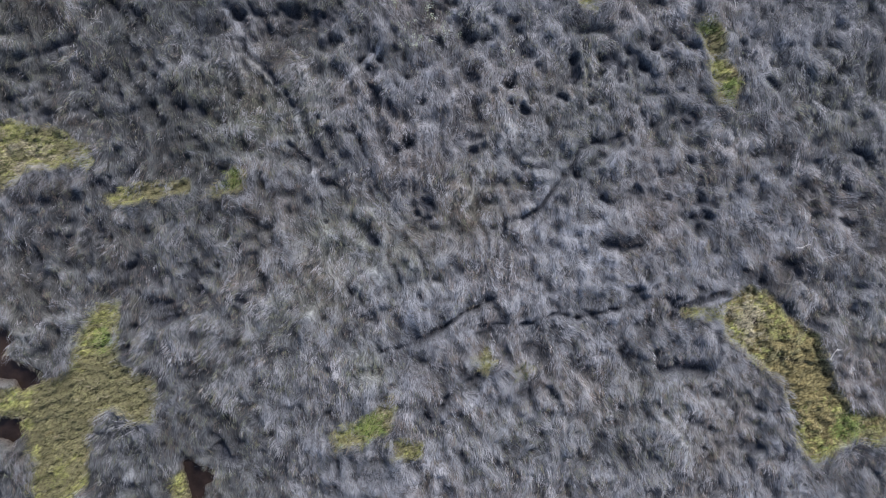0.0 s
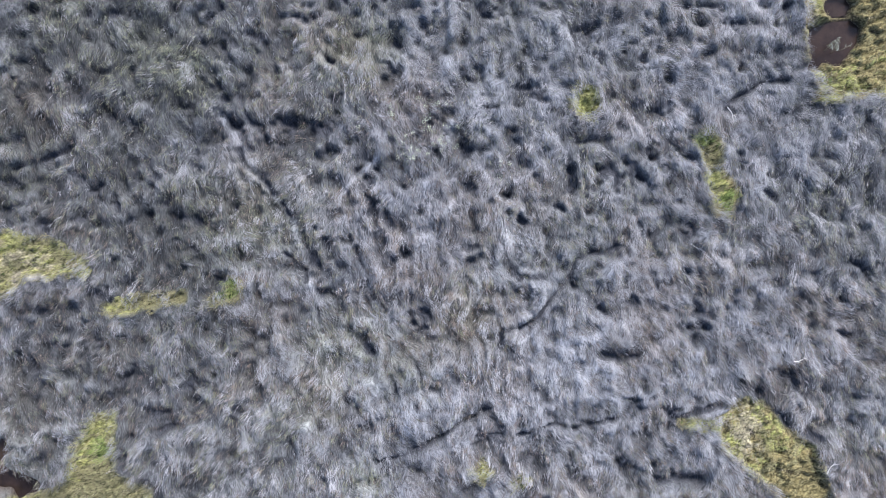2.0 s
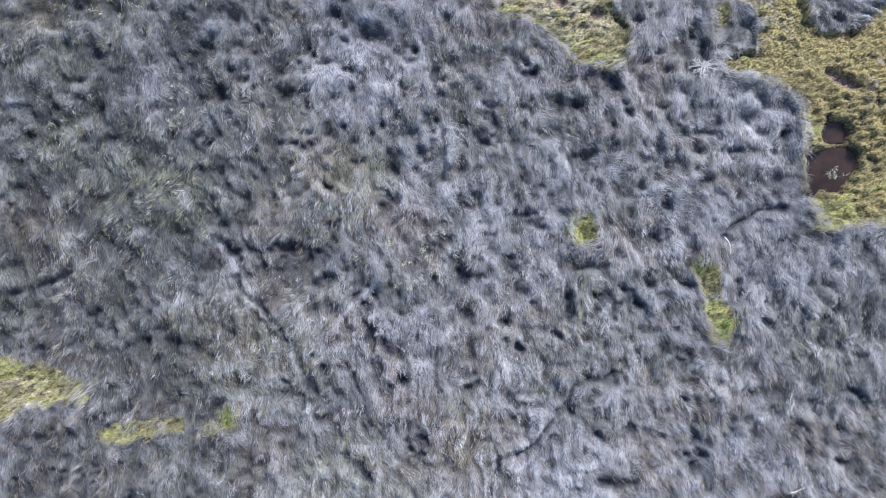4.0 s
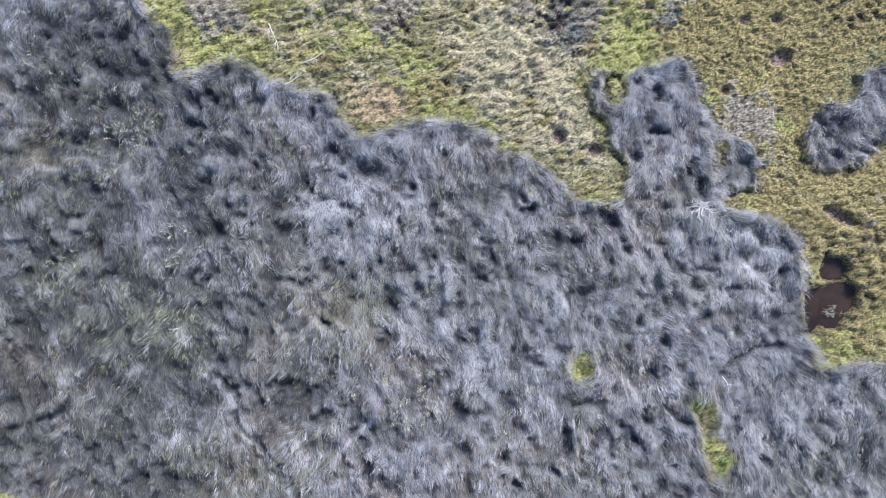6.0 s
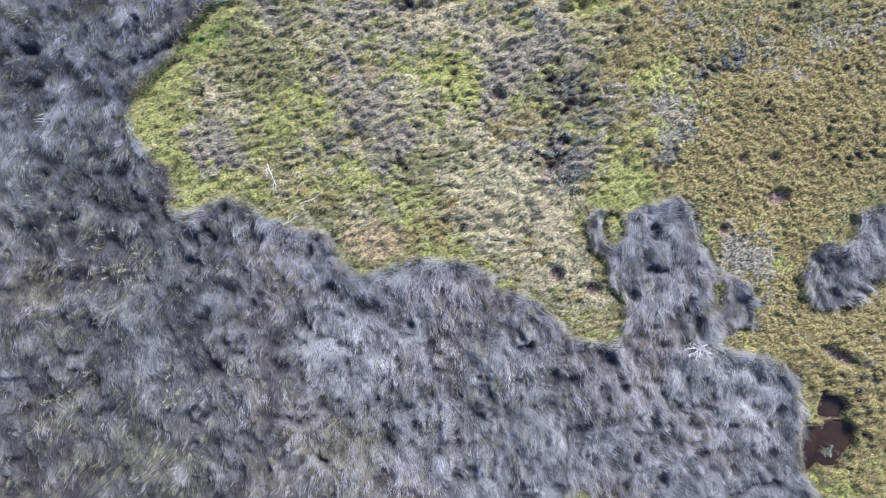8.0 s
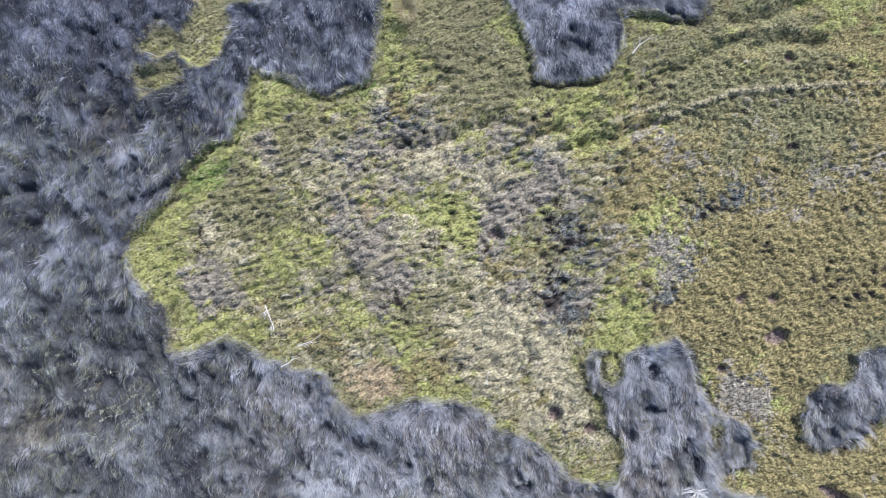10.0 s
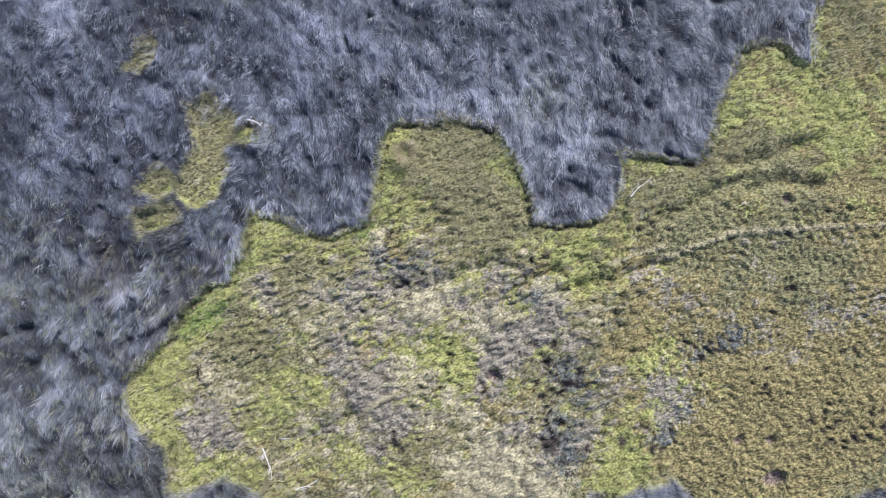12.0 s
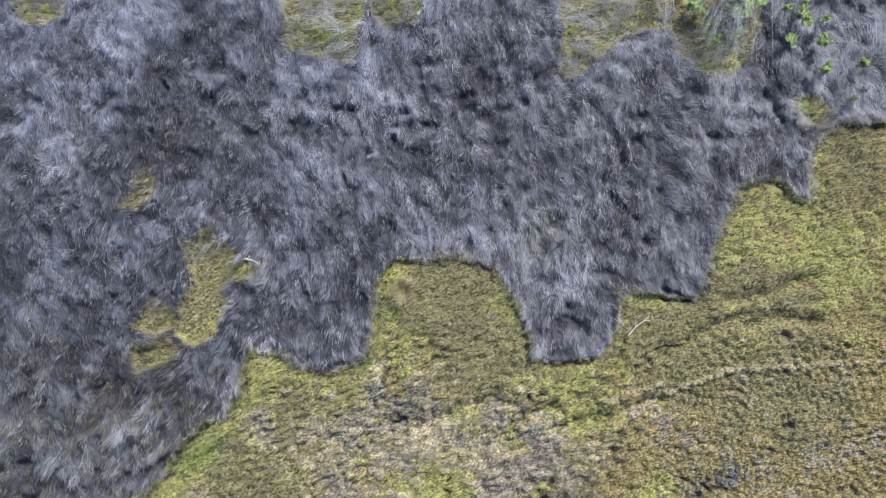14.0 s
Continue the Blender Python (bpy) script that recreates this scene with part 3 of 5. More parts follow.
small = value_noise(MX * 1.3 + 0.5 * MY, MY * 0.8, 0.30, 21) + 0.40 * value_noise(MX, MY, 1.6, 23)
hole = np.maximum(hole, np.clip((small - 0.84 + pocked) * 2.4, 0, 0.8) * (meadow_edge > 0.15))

# how the dead grass lies, in radians from +x, and the locks into which it mats along that way
def lie_of(x, y):
    return radians(-80) + 0.95 * fractal(x, y, 2.6, 51) + 0.85 * value_noise(x, y, 0.40, 53)


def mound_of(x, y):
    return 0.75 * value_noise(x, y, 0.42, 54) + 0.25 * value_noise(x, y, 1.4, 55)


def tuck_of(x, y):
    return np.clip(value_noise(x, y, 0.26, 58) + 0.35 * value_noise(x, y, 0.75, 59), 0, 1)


def locks_of(x, y, size, seed):
    """Strands along the lie, from -1 to 1, bent by wandering of the ground plan."""
    wx, wy = x + 0.35 * value_noise(x, y, 0.8, seed + 3), y + 0.35 * value_noise(x, y, 0.8, seed + 4)
    u, v = 0.14 * wx - 0.99 * wy, 0.99 * wx + 0.14 * wy
    return 0.65 * value_noise(0.33 * u, v, size, seed) + 0.35 * value_noise(0.5 * u, v, 0.55 * size, seed + 1)


# lie of the land: a thatch of matted grass over the mud
locks = locks_of(MX, MY, 0.15, 611)
level = 0.03 * fractal(MX, MY, 2.5, 31) + 0.17 + (0.13 * mound_of(MX, MY) - 0.19 * tuck_of(MX, MY)) * (1 - 0.45 * np.clip((MY - 20) / 4, 0, 1)) + 0.07 * locks
level = level - 0.06 * dip + 0.13 * (MY < 31) * np.exp(-np.clip(meadow_edge - 0.05, 0, 9) / 0.25)


def along(lines, reach):
    """One on the lines, falling to nothing at that distance from them."""
    field = np.zeros((NY, NX))
    for line in lines:
        for (ax, ay), (bx, by) in zip(line, line[1:]):
            dx, dy = bx - ax, by - ay
            k = np.clip(((MX - ax) * dx + (MY - ay) * dy) / (dx * dx + dy * dy), 0, 1)
            d = np.hypot(MX - ax - k * dx, MY - ay - k * dy) + 0.06 * value_noise(MX, MY, 0.3, 15)
            field = np.maximum(field, np.clip(1 - d / reach, 0, 1))
    return field


SWEEP = radians(24)      # the line along which the meadow grass is combed


def swept(u, v, stretch):
    a, b = u - 200, v - 200
    return (a * math.cos(SWEEP) + b * math.sin(SWEEP)) / stretch + 200, (b * math.cos(SWEEP) - a * math.sin(SWEEP)) + 200


def cushions(pitch, seed, stretch):
    """Rounded hummocks with creases between them, from 0 in a crease to 1 on a crown, and each hummock's own lot."""
    shake = np.random.default_rng(seed).uniform(0.05, 0.95, (2, 512, 512))
    u = (MX + 0.10 * value_noise(MX, MY, 0.4, seed + 1)) / pitch + 200
    v = (MY + 0.10 * value_noise(MX, MY, 0.4, seed + 2)) / pitch * 1.25 + 200
    u, v = swept(u, v, stretch)
    iu, iv = np.floor(u).astype(int), np.floor(v).astype(int)
    near, lot = np.full(MX.shape, 9.0), np.zeros(MX.shape)
    lots = np.random.default_rng(seed + 5).uniform(0, 1, (512, 512))
    for du in (-1, 0, 1):
        for dv in (-1, 0, 1):
            a, c = (iu + du) % 512, (iv + dv) % 512
            d = (iu + du + shake[0][a, c] - u) ** 2 + (iv + dv + shake[1][a, c] - v) ** 2
            lot = np.where(d < near, lots[a, c], lot)
            near = np.minimum(near, d)
    return np.clip(1 - near / 0.42, 0, 1), lot


crease = along(CREASES, 0.13)
furrow = along(FURROWS, 0.32)
track = along(TRACKS, 0.095)
lumps, lump_lot = cushions(0.15, 301, 2.3)
fine_lumps, fine_lot = cushions(0.14, 401, 1.2)
fine_ground = (MX + 1.2 * value_noise(MX, MY, 2.0, 38) > 6.5) & (MY > 12) & (MY < 25)
lumps, lump_lot = np.where(fine_ground, 0.7 * fine_lumps, lumps), np.where(fine_ground, fine_lot, lump_lot)
lumps = np.clip(lumps * (0.45 + 0.9 * lump_lot) + 0.28 * fractal(MX, MY, 0.9, 39), 0, 1.3)
smooth_ground = np.clip(np.maximum(1 + meadow_edge / 0.7, (MY - 24.2) / 0.6), 0, 1) * (MY > 9.5)
lumps = lumps * (1 - 0.45 * smooth_ground) + 0.18 * smooth_ground
# bare crumbs of peat among the low herbs, thickest in the scabs: x, y, radius
SCABS = [
    (8.7, 20.4, 0.7), (7.8, 20.0, 0.5), (10.3, 20.4, 0.7), (9.6, 19.7, 0.5), (4.0, 19.4, 0.6), (3.4, 19.9, 0.6), (4.1, 18.3, 0.7), (3.8, 17.2, 0.6),
    (3.2, 20.9, 0.5), (-0.8, 22.7, 0.6), (2.4, 19.5, 0.5), (5.6, 17.2, 0.4), (6.8, 17.2, 0.5), (7.4, 18.5, 0.5), (10.8, 19.2, 0.4), (-2.4, 21.2, 0.5),
]
crumbs = value_noise(MX + 0.4 * MY, 1.3 * MY, 0.13, 43) + 0.7 * value_noise(MX, MY, 0.9, 45) - np.where(fine_ground, 0.86, np.where(MX > -1, 0.79, 0.93))
for cx, cy, r in SCABS:
    crumbs = crumbs + 0.30 * np.exp(-((MX - cx) ** 2 + (MY - cy) ** 2) / (r * r))
crumbs = np.clip(crumbs * 4, 0, 1) * np.clip(-meadow_edge / 0.5 - 0.6, 0, 1) * (1 - smooth_ground)
in_meadow = np.clip(0.5 - meadow_edge / 0.2, 0, 1)
turf_level = 0.03 * fractal(MX, MY, 2.5, 31) + 0.08 + 0.17 * lumps + 0.05 * value_noise(MX, MY, 0.8, 37) - 0.22 * furrow + 0.08 * track - 0.07 * crumbs
turf_level = turf_level - 0.07 * np.exp(np.clip(meadow_edge, -9, 0) / 0.3)
level = in_meadow * turf_level + (1 - in_meadow) * (level - 0.14 * hole) - 0.22 * trench
level = np.where(pool_edge < 0.12, level * np.clip(pool_edge / 0.12, 0, 1) - 0.13 * np.clip(1 - pool_edge / 0.12, 0, 1), level)

level = np.where(hollow_edge < 0.06, np.minimum(level, 0.04 + 1.2 * np.clip(hollow_edge, -0.06, 0.06)), level)


# ---- materials ----
def shader(name):
    m = bpy.data.materials.new(name)
    m.use_nodes = True
    return m, m.node_tree.nodes, m.node_tree.links, m.node_tree.nodes["Principled BSDF"]


def rgb(c):
    return (*c, 1.0)


def blade_material(name, dark, mid, light, rough=0.7, patch=0.35, even=0.5):
    """Plant fibre: every blade its own tone, with drifts of tone across the sward."""
    m, n, l, out = shader(name)
    geo = n.new("ShaderNodeNewGeometry")
    ramp = n.new("ShaderNodeValToRGB")
    ramp.color_ramp.elements[0].color = rgb([m + even * (d - m) for d, m in zip(dark, mid)])
    ramp.color_ramp.elements[1].color = rgb([m + even * (d - m) for d, m in zip(light, mid)])
    ramp.color_ramp.elements.new(0.55).color = rgb(mid)
    l.new(geo.outputs["Random Per Island"], ramp.inputs[0])
    where = n.new("ShaderNodeTexCoord")
    drift = n.new("ShaderNodeTexNoise")
    drift.inputs["Scale"].default_value, drift.inputs["Detail"].default_value = 0.8, 4.0
    l.new(where.outputs["Object"], drift.inputs["Vector"])
    span = n.new("ShaderNodeMapRange")
    span.inputs[1].default_value, span.inputs[2].default_value = 0.3, 0.7
    span.inputs[3].default_value, span.inputs[4].default_value = 1 - patch, 1 + patch
    l.new(drift.outputs["Fac"], span.inputs[0])
    mul = n.new("ShaderNodeMix")
    mul.data_type, mul.blend_type = 'RGBA', 'MULTIPLY'
    mul.inputs["Factor"].default_value = 1.0
    l.new(ramp.outputs[0], mul.inputs["A"])
    l.new(span.outputs[0], mul.inputs["B"])
    l.new(mul.outputs["Result"], out.inputs["Base Color"])
    out.inputs["Roughness"].default_value = rough
    out.inputs["Specular IOR Level"].default_value = 0.25
    return m


def earth_material(name, tones, size, rough, bump, gloss=0.15):
    m, n, l, out = shader(name)
    where = n.new("ShaderNodeTexCoord")
    big = n.new("ShaderNodeTexNoise")
    big.inputs["Scale"].default_value, big.inputs["Detail"].default_value = size, 8.0
    big.inputs["Roughness"].default_value = 0.65
    l.new(where.outputs["Object"], big.inputs["Vector"])
    ramp = n.new("ShaderNodeValToRGB")
    ramp.color_ramp.elements[0].position, ramp.color_ramp.elements[1].position = 0.3, 0.7
    ramp.color_ramp.elements[0].color, ramp.color_ramp.elements[1].color = rgb(tones[0]), rgb(tones[-1])
    for k, tone in enumerate(tones[1:-1]):
        ramp.color_ramp.elements.new(0.3 + 0.4 * (k + 1) / (len(tones) - 1)).color = rgb(tone)
    l.new(big.outputs["Fac"], ramp.inputs[0])
    l.new(ramp.outputs[0], out.inputs["Base Color"])
    fine = n.new("ShaderNodeTexNoise")
    fine.inputs["Scale"].default_value, fine.inputs["Detail"].default_value = 14.0, 6.0
    l.new(where.outputs["Object"], fine.inputs["Vector"])
    bumps = n.new("ShaderNodeBump")
    bumps.inputs["Strength"].default_value, bumps.inputs["Distance"].default_value = bump, 0.04
    l.new(fine.outputs["Fac"], bumps.inputs["Height"])
    l.new(bumps.outputs[0], out.inputs["Normal"])
    out.inputs["Roughness"].default_value = rough
    out.inputs["Specular IOR Level"].default_value = gloss
    return m


WATER = earth_material("peaty_water", [(0.014, 0.009, 0.007), (0.036, 0.023, 0.017), (0.062, 0.040, 0.028)], 0.9, 0.15, 0.03, 0.3)



def turf_material():
    """Mossy, peaty thatch and mud of the marsh floor, tinted by what lies there and by painted shade, with fibres along
    the way it is combed.
    """
    m, n, l, out = shader("marsh_floor")
    tint = n.new("ShaderNodeAttribute")
    tint.attribute_name = "floor_tint"
    kind = n.new("ShaderNodeAttribute")
    kind.attribute_name = "meadow"
    where = n.new("ShaderNodeTexCoord")
    drift = n.new("ShaderNodeTexNoise")
    drift.inputs["Scale"].default_value, drift.inputs["Detail"].default_value = 0.9, 2.0
    l.new(where.outputs["Object"], drift.inputs["Vector"])
    centred = n.new("ShaderNodeVectorMath")
    centred.operation = 'MULTIPLY_ADD'
    centred.inputs[1].default_value, centred.inputs[2].default_value = (1.1, 1.1, 0), (-0.55, -0.55, 0)
    l.new(drift.outputs["Color"], centred.inputs[0])
    bent = n.new("ShaderNodeVectorMath")
    l.new(where.outputs["Object"], bent.inputs[0])
    l.new(centred.outputs[0], bent.inputs[1])
    gentle = n.new("ShaderNodeVectorMath")
    gentle.operation = 'MULTIPLY_ADD'
    gentle.inputs[1].default_value = (0.22, 0.22, 0)
    l.new(centred.outputs[0], gentle.inputs[0])
    l.new(where.outputs["Object"], gentle.inputs[2])
    fibres = []
    for turn, stretch, size, bending in ((82, 0.24, 26.0, bent), (-24, 0.62, 19.0, gentle)):
        way = n.new("ShaderNodeMapping")
        way.inputs["Rotation"].default_value = (0, 0, radians(turn))
        across = n.new("ShaderNodeVectorMath")
        across.operation = 'MULTIPLY'
        across.inputs[1].default_value = (stretch, 1, 1)
        l.new(bending.outputs[0], way.inputs["Vector"])
        l.new(way.outputs[0], across.inputs[0])
        fine = n.new("ShaderNodeTexNoise")
        fine.inputs["Scale"].default_value, fine.inputs["Detail"].default_value, fine.inputs["Roughness"].default_value = size, 4.0, 0.58
        l.new(across.outputs[0], fine.inputs["Vector"])
        fibres.append(fine.outputs["Fac"])
    cells = n.new("ShaderNodeTexVoronoi")
    cells.feature = 'SMOOTH_F1'
    cells.inputs["Scale"].default_value, cells.inputs["Smoothness"].default_value = 15.0, 0.35
    l.new(across.outputs[0], cells.inputs["Vector"])
    cushion = n.new("ShaderNodeMath")
    cushion.operation = 'MULTIPLY_ADD'
    cushion.inputs[1].default_value = -0.42
    l.new(cells.outputs["Distance"], cushion.inputs[0])
    lift = n.new("ShaderNodeMath")
    lift.inputs[1].default_value = 0.17
    l.new(fibres[1], lift.inputs[0])
    l.new(lift.outputs[0], cushion.inputs[2])
    fibres[1] = cushion.outputs[0]
    which = n.new("ShaderNodeMix")
    l.new(kind.outputs["Fac"], which.inputs[0])
    l.new(fibres[0], which.inputs[2])
    l.new(fibres[1], which.inputs[3])
    # meadow creases darken with the bump height: gap soil, and shade painted in
    span = n.new("ShaderNodeMapRange")
    span.inputs[1].default_value, span.inputs[2].default_value = 0.32, 0.68
    span.inputs[3].default_value, span.inputs[4].default_value = 0.45, 1.55
    l.new(which.outputs[0], span.inputs[0])
    mul = n.new("ShaderNodeMix")
    mul.data_type, mul.blend_type = 'RGBA', 'MULTIPLY'
    mul.inputs["Factor"].default_value = 1.0
    l.new(tint.outputs["Color"], mul.inputs["A"])
    l.new(span.outputs[0], mul.inputs["B"])
    l.new(mul.outputs["Result"], out.inputs["Base Color"])
    bumps = n.new("ShaderNodeBump")
    bumps.inputs["Strength"].default_value, bumps.inputs["Distance"].default_value = 1.0, 0.06
    l.new(which.outputs[0], bumps.inputs["Height"])
    l.new(bumps.outputs[0], out.inputs["Normal"])
    out.inputs["Roughness"].default_value = 0.9
    out.inputs["Specular IOR Level"].default_value = 0.15
    return m


TURF = turf_material()
GREY = blade_material("dead_grass_grey", (0.185, 0.188, 0.194), (0.245, 0.249, 0.257), (0.315, 0.317, 0.326))
# dark dead blades; thickest in pits and tucks, where they paint the shade
DARK = blade_material("dead_grass_dark_shade", (0.026, 0.026, 0.029), (0.06, 0.06, 0.064), (0.11, 0.11, 0.114))
PALE = blade_material("dead_grass_pale", (0.325, 0.320, 0.323), (0.40, 0.392, 0.392), (0.49, 0.480, 0.477))
BROWN = blade_material("dead_grass_brown", (0.08, 0.062, 0.05), (0.20, 0.155, 0.125), (0.40, 0.32, 0.25))
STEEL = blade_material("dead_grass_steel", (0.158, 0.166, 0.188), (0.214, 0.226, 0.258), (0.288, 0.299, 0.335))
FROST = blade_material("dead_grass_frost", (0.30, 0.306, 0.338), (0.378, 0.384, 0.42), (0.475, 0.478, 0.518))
SAGE = blade_material("dead_grass_sage", (0.10, 0.105, 0.06), (0.24, 0.245, 0.15), (0.44, 0.43, 0.28))
LIME = blade_material("grass_lime", (0.303, 0.304, 0.094), (0.403, 0.39, 0.132), (0.519, 0.488, 0.202))
GREEN = blade_material("grass_green", (0.19, 0.232, 0.052), (0.267, 0.314, 0.08), (0.37, 0.418, 0.13))
STRAW = blade_material("grass_straw", (0.358, 0.3, 0.17), (0.478, 0.412, 0.249), (0.612, 0.538, 0.354))
OLIVE = blade_material("grass_olive", (0.19, 0.17, 0.08), (0.282, 0.25, 0.121), (0.396, 0.351, 0.191))
OCHRE = blade_material("grass_ochre", (0.238, 0.196, 0.082), (0.34, 0.282, 0.122), (0.442, 0.375, 0.19))
MAUVE = blade_material("herb_brown", (0.219, 0.182, 0.134), (0.351, 0.297, 0.221), (0.492, 0.426, 0.334))
SLATE = blade_material("herb_slate", (0.10, 0.105, 0.09), (0.285, 0.292, 0.245), (0.58, 0.58, 0.51), even=0.9)
RUST = blade_material("grass_rust", (0.241, 0.163, 0.086), (0.396, 0.297, 0.168), (0.533, 0.43, 0.275))
BONE = earth_material("bleached_wood", [(0.50, 0.46, 0.40), (0.68, 0.65, 0.60), (0.80, 0.78, 0.74)], 6.0, 0.8, 0.3)
LEAF = blade_material("leaf_green", (0.16, 0.23, 0.07), (0.32, 0.43, 0.155), (0.54, 0.63, 0.32), 0.7, even=0.9)
HOAR = blade_material("leaf_hoary", (0.16, 0.20, 0.11), (0.38, 0.42, 0.28), (0.78, 0.78, 0.66), 0.6)


# ---- mesh helpers ----
def mesh_of(name, verts, faces, mats, index=None, smooth=False):
    """A mesh from arrays of vertices and of triangles or quads."""
    me = bpy.data.meshes.new(name)
    verts, faces = np.asarray(verts, np.float32), np.asarray(faces, np.int32)
    sides = faces.shape[1]
    me.vertices.add(len(verts))
    me.vertices.foreach_set("co", verts.ravel())
    me.loops.add(faces.size)
    me.loops.foreach_set("vertex_index", faces.ravel())
    me.polygons.add(len(faces))
    me.polygons.foreach_set("loop_start", np.arange(len(faces), dtype=np.int32) * sides)
    for m in mats:
        me.materials.append(m)
    if index is not None:
        me.polygons.foreach_set("material_index", np.asarray(index, np.int32))
    if smooth:
        me.polygons.foreach_set("use_smooth", np.ones(len(faces), bool))
    me.update(calc_edges=True)
    return me


def blades(root, azimuth, length, lean, droop, width, kind, mats, name):
    """Bent tapering blades: root, two shoulders at the bend, tip; two triangles each."""
    n = len(root)
    out = np.stack([np.cos(azimuth), np.sin(azimuth)], 1)
    half = length * 0.5
    bend = root.copy()
    bend[:, :2] += out * (half * np.sin(lean))[:, None]
    bend[:, 2] += half * np.cos(lean)
    tip = bend.copy()
    tip[:, :2] += out * (half * np.sin(droop))[:, None]
    tip[:, 2] += half * np.cos(droop)
    tip[:, 2] = np.maximum(tip[:, 2], root[:, 2] + 0.02)
    side = np.stack([-out[:, 1], out[:, 0], np.zeros(n)], 1) * (width * 0.5)[:, None]
    twist = RNG.normal(0, 0.2, n) * width * 0.5
    side[:, 2] += twist
    verts = np.stack([root, bend - side, bend + side, tip], 1).reshape(-1, 3)
    base = np.arange(n) * 4
    faces = np.stack([base, base + 1, base + 2, base + 1, base + 3, base + 2], 1).reshape(-1, 3)
    return mesh_of(name, verts, faces, mats, np.repeat(kind, 2))


def wisps(x, y, lie, size, seed):
    """Even lots from 0 to 1 that neighbouring blades share, in strands along the lie."""
    u, v = x * np.cos(lie) + y * np.sin(lie), y * np.cos(lie) - x * np.sin(lie)
    lot = value_noise(0.4 * u, v, size, seed) + 0.6 * value_noise(x, y, 1.8 * size, seed + 1) + RNG.normal(0, 0.07, len(x))
    ranks = np.empty(len(x))
    ranks[np.argsort(lot)] = np.linspace(0, 1, len(x))
    return ranks


def scattered(spacing, x0, y0, x1, y1):
    """Points on a shaken lattice."""
    gx, gy = np.meshgrid(np.arange(x0, x1, spacing), np.arange(y0, y1, spacing))
    gx = gx.ravel() + RNG.uniform(-0.6, 0.6, gx.size) * spacing
    gy = gy.ravel() + RNG.uniform(-0.6, 0.6, gy.size) * spacing
    return gx, gy


# ---- meadow: low herbs and short grass in patches of many tones ----
TONES = [LIME, STRAW, OLIVE, OCHRE, MAUVE, SLATE, RUST, GREEN]
# drifts of one tone: x, y, radius, tone, weight
DRIFTS_A = [
    (-8.16, 18.85, 0.6, 0, 1.2), (-7.59, 17.88, 0.6, 0, 1.0), (-6.15, 21.68, 0.81, 0, 1.2), (-5.19, 23.14, 0.81, 0, 1.2), (-6.96, 20.39, 0.65, 0, 1.2),
    (-6.86, 16.67, 0.65, 0, 1.2), (-5.33, 16.52, 0.48, 0, 1.2), (5.81, 16.96, 0.97, 0, 1.2), (4.5, 22.77, 0.97, 0, 1.2), (-1.2, 25.09, 0.5, 0, 1.2),
    (-1.16, 26.06, 0.65, 0, 1.2), (-0.03, 25.74, 0.81, 2, 1.0), (2.7, 24.94, 0.4, 0, 1.2), (-3.4, 18.46, 0.65, 0, 1.2), (1.12, 19.48, 0.48, 0, 1.2),
    (0.31, 19.93, 0.65, 0, 1.2), (11.91, 26.11, 1.94, 0, 0.7), (10.3, 25.94, 1.29, 2, 1.0), (9.17, 26.74, 0.97, 0, 1.2),
]
DRIFTS_B = [
    (10.02, 14.48, 0.4, 0, 1.2), (6.12, 19.79, 0.48, 0, 1.2), (7.09, 19.63, 0.65, 0, 1.2), (-5.35, 23.94, 0.65, 0, 1.2), (-0.64, 16.37, 0.81, 0, 1.2),
    (-1.93, 15.24, 0.73, 6, 1.5), (-1.28, 14.92, 0.65, 6, 1.3), (-0.74, 19.52, 0.4, 6, 1.05), (-1.95, 19.92, 0.48, 6, 1.05), (-2.58, 15.72, 0.65, 6, 1.05),
    (3.23, 15.9, 0.97, 1, 1.2), (2.27, 15.09, 0.97, 1, 1.2), (-0.33, 19.28, 0.48, 1, 1.2), (-0.98, 18.96, 0.4, 1, 1.2), (1.6, 20.9, 0.81, 1, 1.2),
    (3.53, 21.72, 0.65, 1, 1.2), (1.62, 16.54, 0.97, 1, 1.2), (2.26, 16.71, 0.81, 1, 1.2), (-0.02, 21.38, 0.65, 1, 1.2),
]
DRIFTS_C = [
    (4.04, 14.78, 0.81, 1, 1.2), (3.4, 13.64, 0.81, 1, 1.2), (4.03, 19.46, 0.81, 5, 1.5), (4.19, 18.33, 0.81, 5, 1.5), (3.87, 17.36, 0.65, 5, 1.5),
    (3.88, 16.63, 0.4, 5, 1.5), (-1.15, 22.8, 0.73, 5, 1.5), (-0.26, 22.86, 0.48, 5, 1.5), (-2.6, 21.53, 0.4, 5, 1.5), (-2.28, 20.97, 0.32, 5, 1.5),
    (8.7, 20.48, 0.57, 5, 1.5), (7.74, 19.96, 0.48, 5, 1.5), (7.58, 18.5, 0.65, 5, 1.5), (6.78, 17.5, 0.48, 5, 1.5), (3.13, 21.47, 0.4, 5, 1.5),
    (-2.59, 19.43, 0.4, 5, 1.5), (5.31, 20.59, 0.48, 5, 1.5), (-0.33, 18.72, 0.32, 5, 1.5), (10.97, 19.16, 0.32, 5, 1.5),
]
